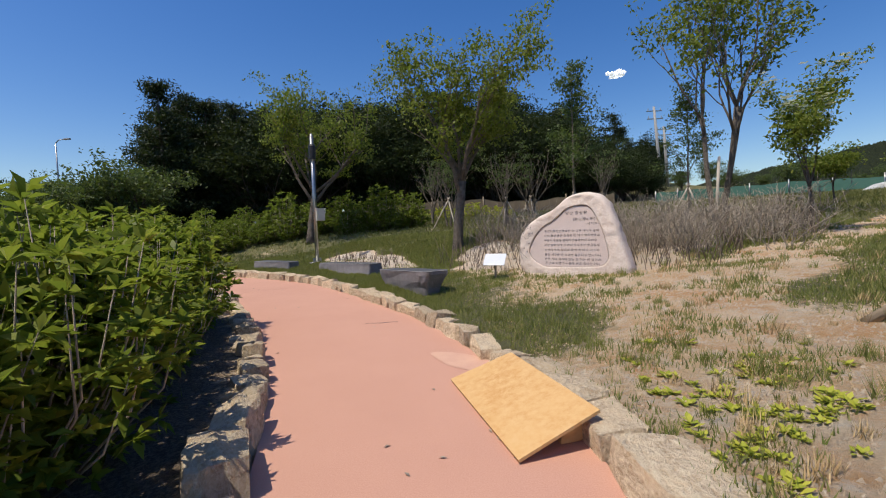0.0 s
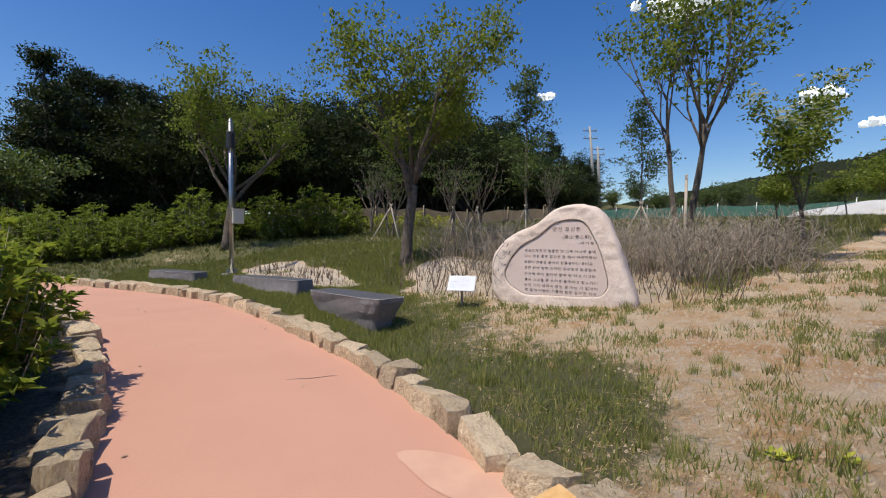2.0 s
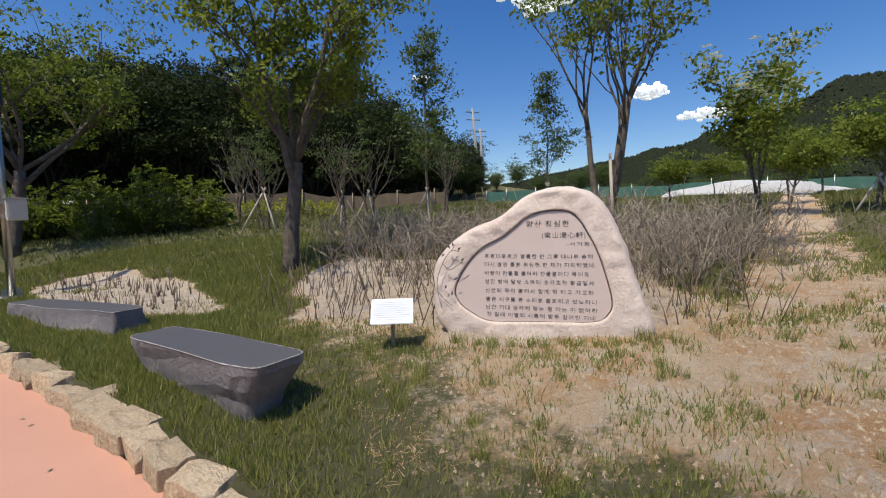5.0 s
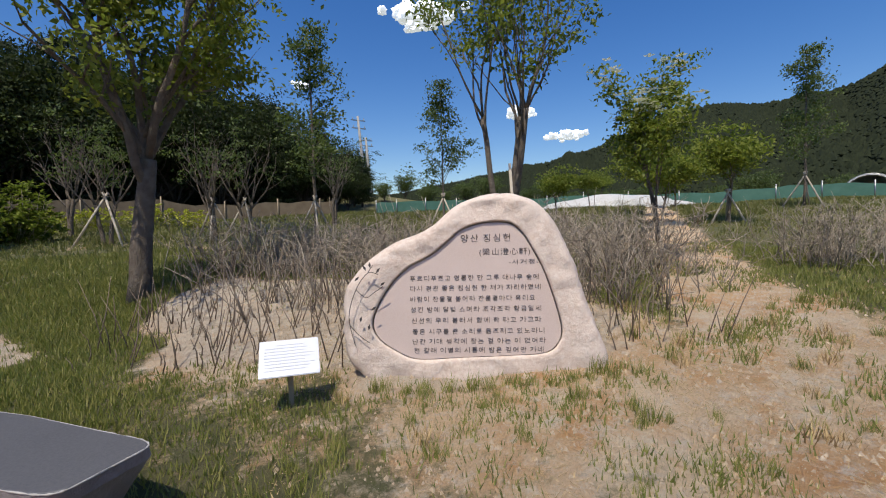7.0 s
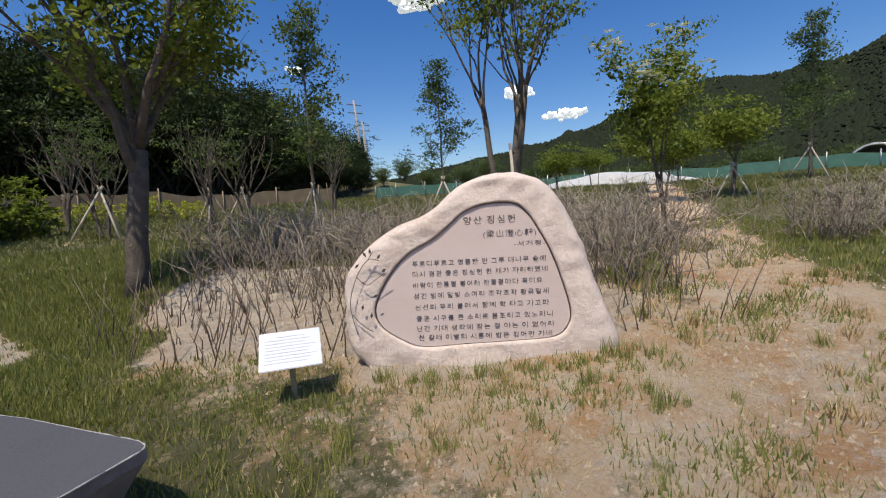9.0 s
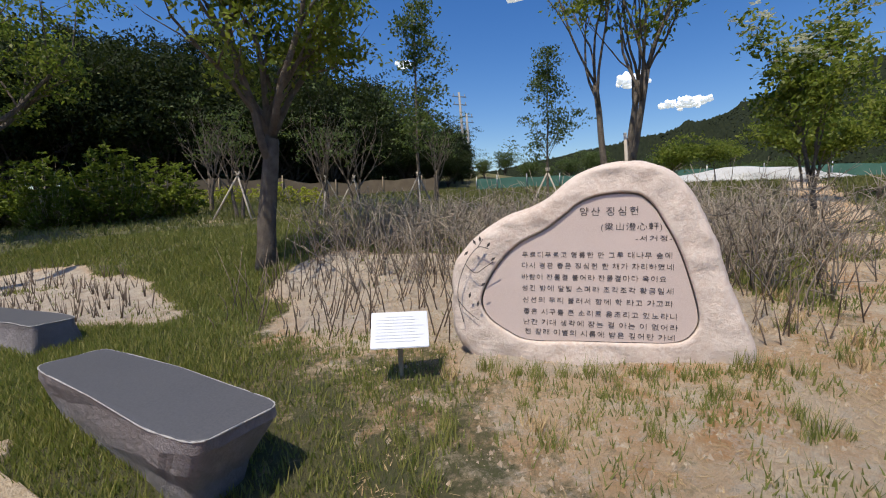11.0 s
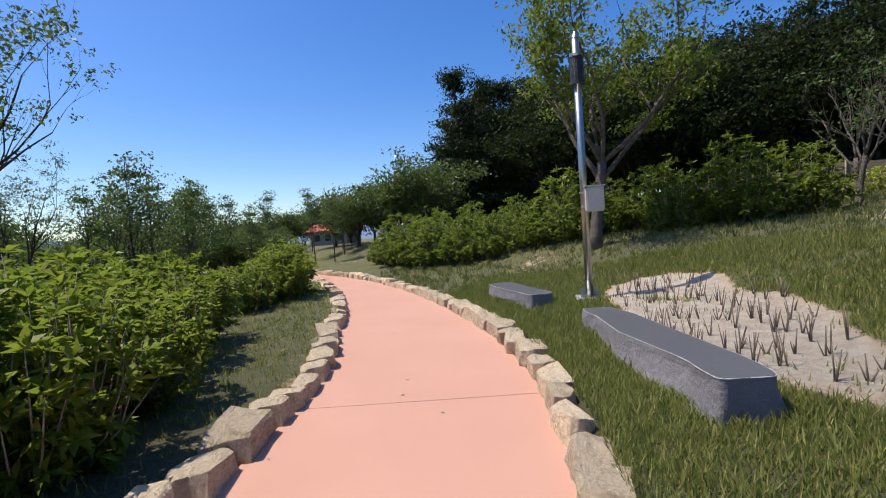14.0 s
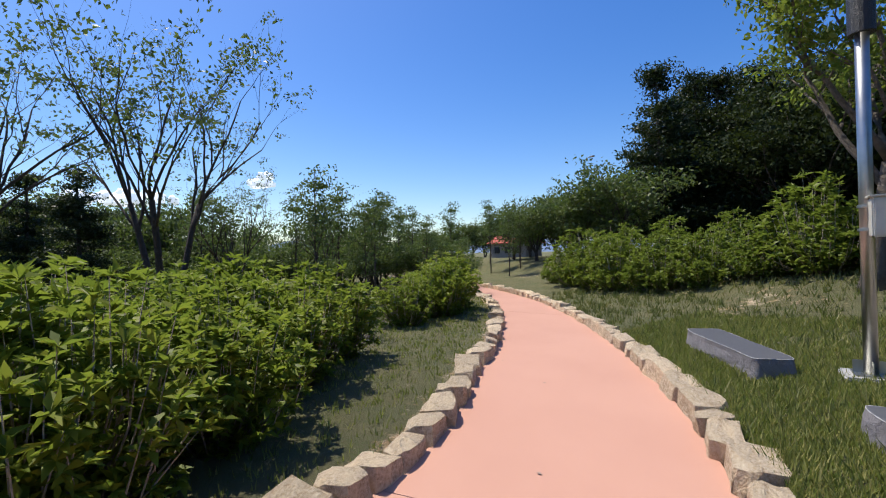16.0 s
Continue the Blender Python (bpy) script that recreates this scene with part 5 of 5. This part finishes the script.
def mountain_trees():
    r = np.random.default_rng(130)
    bv = np.array([(1, 0, 0), (0, 1, 0), (-1, 0, 0), (0, -1, 0), (0, 0, 1), (0, 0, -1)], float)
    bf = np.array([(0, 1, 4), (1, 2, 4), (2, 3, 4), (3, 0, 4), (1, 0, 5), (2, 1, 5), (3, 2, 5), (0, 3, 5)])
    n, cols = len(slope), 90
    i = r.integers(0, n - cols - 1, 60000)
    i = i[(i % cols) < cols - 1]
    u, v = r.uniform(size=(len(i), 1)), r.uniform(size=(len(i), 1))
    p = (slope[i] * (1 - u) + slope[i + 1] * u) * (1 - v) + (slope[i + cols] * (1 - u) + slope[i + cols + 1] * u) * v
    s = r.uniform(0.7, 1.7, (len(i), 1, 1))
    spin = r.uniform(0, 1.57, len(i))
    c, q = np.cos(spin)[:, None], np.sin(spin)[:, None]
    shape = np.stack([bv[:, 0] * c - bv[:, 1] * q, bv[:, 0] * q + bv[:, 1] * c, np.broadcast_to(bv[:, 2], (len(i), 6))], 2)
    out = shape * s * r.uniform(0.7, 1.3, (len(i), 6, 1)) + p[:, None] + (0, 0, 0.5)
    out = out[:, bf].reshape(-1, 3, 3)
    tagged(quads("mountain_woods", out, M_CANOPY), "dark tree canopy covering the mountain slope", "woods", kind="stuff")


mountain_trees()


def cloud(at, wide, tall, seed):
    m = bpy.data.materials.get("cloud_white_glow")
    if not m:
        m, nt, p = nodes_of("cloud_white_glow")
        p.inputs["Base Color"].default_value = (0.9, 0.9, 0.92, 1)
        p.inputs["Roughness"].default_value = 1.0
        # added bluish glow in place of light scattered inside the cloud
        p.inputs["Emission Color"].default_value = (0.8, 0.88, 1.0, 1)
        p.inputs["Emission Strength"].default_value = 0.55
    r = np.random.default_rng(seed)
    bm = bmesh.new()
    for k in range(46):
        s = bmesh.ops.create_icosphere(bm, subdivisions=3, radius=1)["verts"]
        c = Vector((r.normal() * wide * 0.28, r.normal() * wide * 0.2, abs(r.normal()) * tall * 0.28))
        q = tall * r.uniform(0.10, 0.34)
        for v in s:
            v.co = v.co * q * (1 + 0.55 * noise.noise(v.co * 1.7 + c * 0.05) + 0.25 * noise.noise(v.co * 5 + c)) + c
            v.co.z = max(v.co.z, -0.12 * tall)
    ob = part("backdrop_cloud", bm, m, None, "small white fair-weather cloud", True)
    ob.location = at
    ob.rotation_euler = (0, 0, -math.atan2(at[0], at[1]))
    tagged(ob, category="cloud", kind="structure")


for at, w, h, s in (((530, 848, 450), 120, 55, 1), ((690, 723, 236), 45, 28, 2), ((760, 652, 183), 60, 22, 3), ((286, 958, 302), 22, 16, 4), ((-1000, -13, 150), 40, 30, 5), ((-969, -245, 105), 110, 36, 6), ((1010, 500, 120), 120, 30, 7)):
    cloud(at, w, h, s)


# ---- kerb stones ----
def kerb_mesh(seed):
    r = np.random.default_rng(seed)
    bm = bmesh.new()
    for k in range(18):
        p = r.uniform(-0.5, 0.5, 3)
        axis = r.integers(0, 3)
        p[axis] = math.copysign(0.5 - 0.05 * r.uniform(), p[axis])
        bm.verts.new(p * (1.04, 1.02, 1.0))
    for sx in (-1, 1):
        for sy in (-1, 1):
            for sz in (-1, 1):
                bm.verts.new((sx * r.uniform(0.36, 0.5), sy * r.uniform(0.34, 0.5), sz * r.uniform(0.40, 0.5)))
    bmesh.ops.convex_hull(bm, input=bm.verts[:])
    bmesh.ops.delete(bm, geom=[v for v in bm.verts if not v.link_faces], context="VERTS")
    bmesh.ops.subdivide_edges(bm, edges=[e for e in bm.edges if e.calc_length() > 0.3], cuts=1, use_grid_fill=True)
    bmesh.ops.triangulate(bm, faces=bm.faces[:])
    for v in bm.verts:
        k = v.co * 3.1 + Vector((seed * 1.7, 0, 0))
        v.co += Vector((noise.noise(k), noise.noise(k + Vector((9, 0, 0))), 0.8 * noise.noise(k + Vector((0, 9, 0))))) * 0.085
    me = bpy.data.meshes.new("kerb_stone")
    bm.to_mesh(me)
    bm.free()
    me.materials.append(M_KERB)
    return me


KERB = [kerb_mesh(200 + k) for k in range(10)]


def kerb_row(name, edge, sign, seed, start, wide, tall):
    t = tagged(new(name), "row of rough pale limestone blocks edging the path", "kerb", kind="structure")
    r = np.random.default_rng(seed)
    run = np.concatenate([[0], np.cumsum(np.hypot(*np.diff(edge, axis=0).T))])
    s = start
    while s < run[-1] - 0.6:
        l = r.uniform(0.20, 0.60)
        m = s + l / 2
        x, y = np.interp(m, run, edge[:, 0]), np.interp(m, run, edge[:, 1])
        x2, y2 = np.interp(m + 0.1, run, edge[:, 0]), np.interp(m + 0.1, run, edge[:, 1])
        a = math.atan2(y2 - y, x2 - x)
        w, h = wide * r.uniform(0.72, 1.35) * (1.6 if sign > 0 and y < 3.4 else 1), tall * r.uniform(0.72, 1.22)
        nx, ny = math.sin(a) * sign, -math.cos(a) * sign
        ob = new("kerb_stone", KERB[r.integers(0, 10)])
        ob.parent = t
        o = w / 2 - 0.03 + r.uniform(-0.02, 0.02)
        ob.matrix_world = pose(x + nx * o, y + ny * o, h / 2 - 0.10, r.uniform(-8, 8), r.uniform(-7, 7), math.degrees(a) + r.uniform(-11, 11)) @ Matrix.Diagonal((l * 1.0, w, h + 0.20, 1))
        s += l + r.uniform(0.0, 0.025)


kerb_row("kerb_right", R_EDGE, 1, 301, 3.0, 0.26, 0.17)
kerb_row("kerb_left", L_EDGE, -1, 302, 3.0, 0.27, 0.19)


# ---- litter and small far things ----
def clods():
    """Crumbs of soil and pebbles on the bare ground."""
    r = np.random.default_rng(410)
    x, y = r.uniform(0.8, 8.0, 60000), r.uniform(0.8, 10.0, 60000)
    d, side = off_path(x, y)
    k = (d > 0.3) & (side > 0) & (r.uniform(size=len(x)) > grass_cover(x, y) * 1.1)
    x, y = x[k], y[k]
    z = height(x, y)
    s = 0.004 + 0.022 * r.uniform(size=len(x)) ** 5
    c = np.stack([x, y, z], 1)
    a = r.uniform(0, 6.28, len(x))
    p = [c + np.stack([np.cos(a + q) * s, np.sin(a + q) * s, -0.2 * s], 1) for q in (0, 2.1, 4.2)]
    t = c + np.stack([0.2 * s, 0.2 * s, 0.9 * s], 1)
    v = np.concatenate([np.stack([p[i], p[(i + 1) % 3], t], 1) for i in range(3)])
    tagged(quads("soil_clods", v, M_SAND), "crumbs of soil and small pebbles on bare ground", "soil", kind="stuff")


clods()


def dead_leaf(x, y, turn):
    v = np.array([[[-0.025, 0, 0.004], [0, 0.010, 0.012], [0.025, 0, 0.006], [0, -0.010, 0.010]]])
    ob = quads("dead_leaf", v, M_TWIG)
    ob.matrix_world = pose(x, y, 0.0, 0, 0, turn)
    tagged(ob, "small dry brown leaf on the pink concrete", "leaf", "dead leaves on the path")


lr = np.random.default_rng(420)
for k in range(16):
    q = lr.integers(24, 84)
    w = lr.uniform(0.06, 0.94)
    p = L_EDGE[q] * (1 - w) + R_EDGE[q] * w
    dead_leaf(p[0], p[1], lr.uniform(0, 360))
for x, y in ((0.45, 1.35), (0.62, 1.52), (-0.75, 2.2), (0.45, 2.55), (0.93, 1.75)):
    dead_leaf(x, y, x * 300)


def far_lamp(x, y, tall):
    t = thing("street_lamp", (x, y, H(x, y)), "tall thin grey street lamp beyond the trees", "street lamp")
    tubes("mast", [([np.array([0, 0, -0.4]), np.array([0, 0, tall * 0.6]), np.array([0, 0, tall])], [0.09, 0.07, 0.05])], M_STEEL, t)
    tubes("arm", [([np.array([0, 0, tall]), np.array([0.3, 0, tall + 0.25]), np.array([0.9, 0, tall + 0.3])], [0.045, 0.04, 0.035])], M_STEEL, t)
    part("lamp_head", box_bm((0.6, 0.22, 0.12), 0.03, (1.1, 0, tall + 0.29)), M_CONC, t, "grey lamp head")


far_lamp(-35.5, 34.5, 8.6)

gold = shrub(np.random.default_rng(430), "low yellow-green shrub at the foot of the slope", 0.9, 0.75, 60, 0.12, 1500, M_YELLOW, "yellow shrubs by the fence")
for i, (x, y) in enumerate(((-2.6, 24.0), (-1.2, 24.6), (0.4, 24.2), (1.8, 25.0), (-4.2, 23.4))):
    put(gold, x, y, i * 60, 0.9 + 0.05 * i, first=i == 0)


def timber_rail(x, y, rz):
    t = thing("timber_fence", (x, y, H(x, y)), "low brown timber fence beyond the shrubs", "fence", rz=rz)
    for k in range(5):
        part("post", box_bm((0.10, 0.10, 1.0), 0.01, (-3 + 1.5 * k, 0, 0.42)), M_TIMBER, t)
    for z in (0.35, 0.6, 0.85):
        part("rail", box_bm((6.2, 0.04, 0.16), 0.008, (0, -0.07, z)), M_TIMBER, t)


timber_rail(-14.6, 1.9, 75)
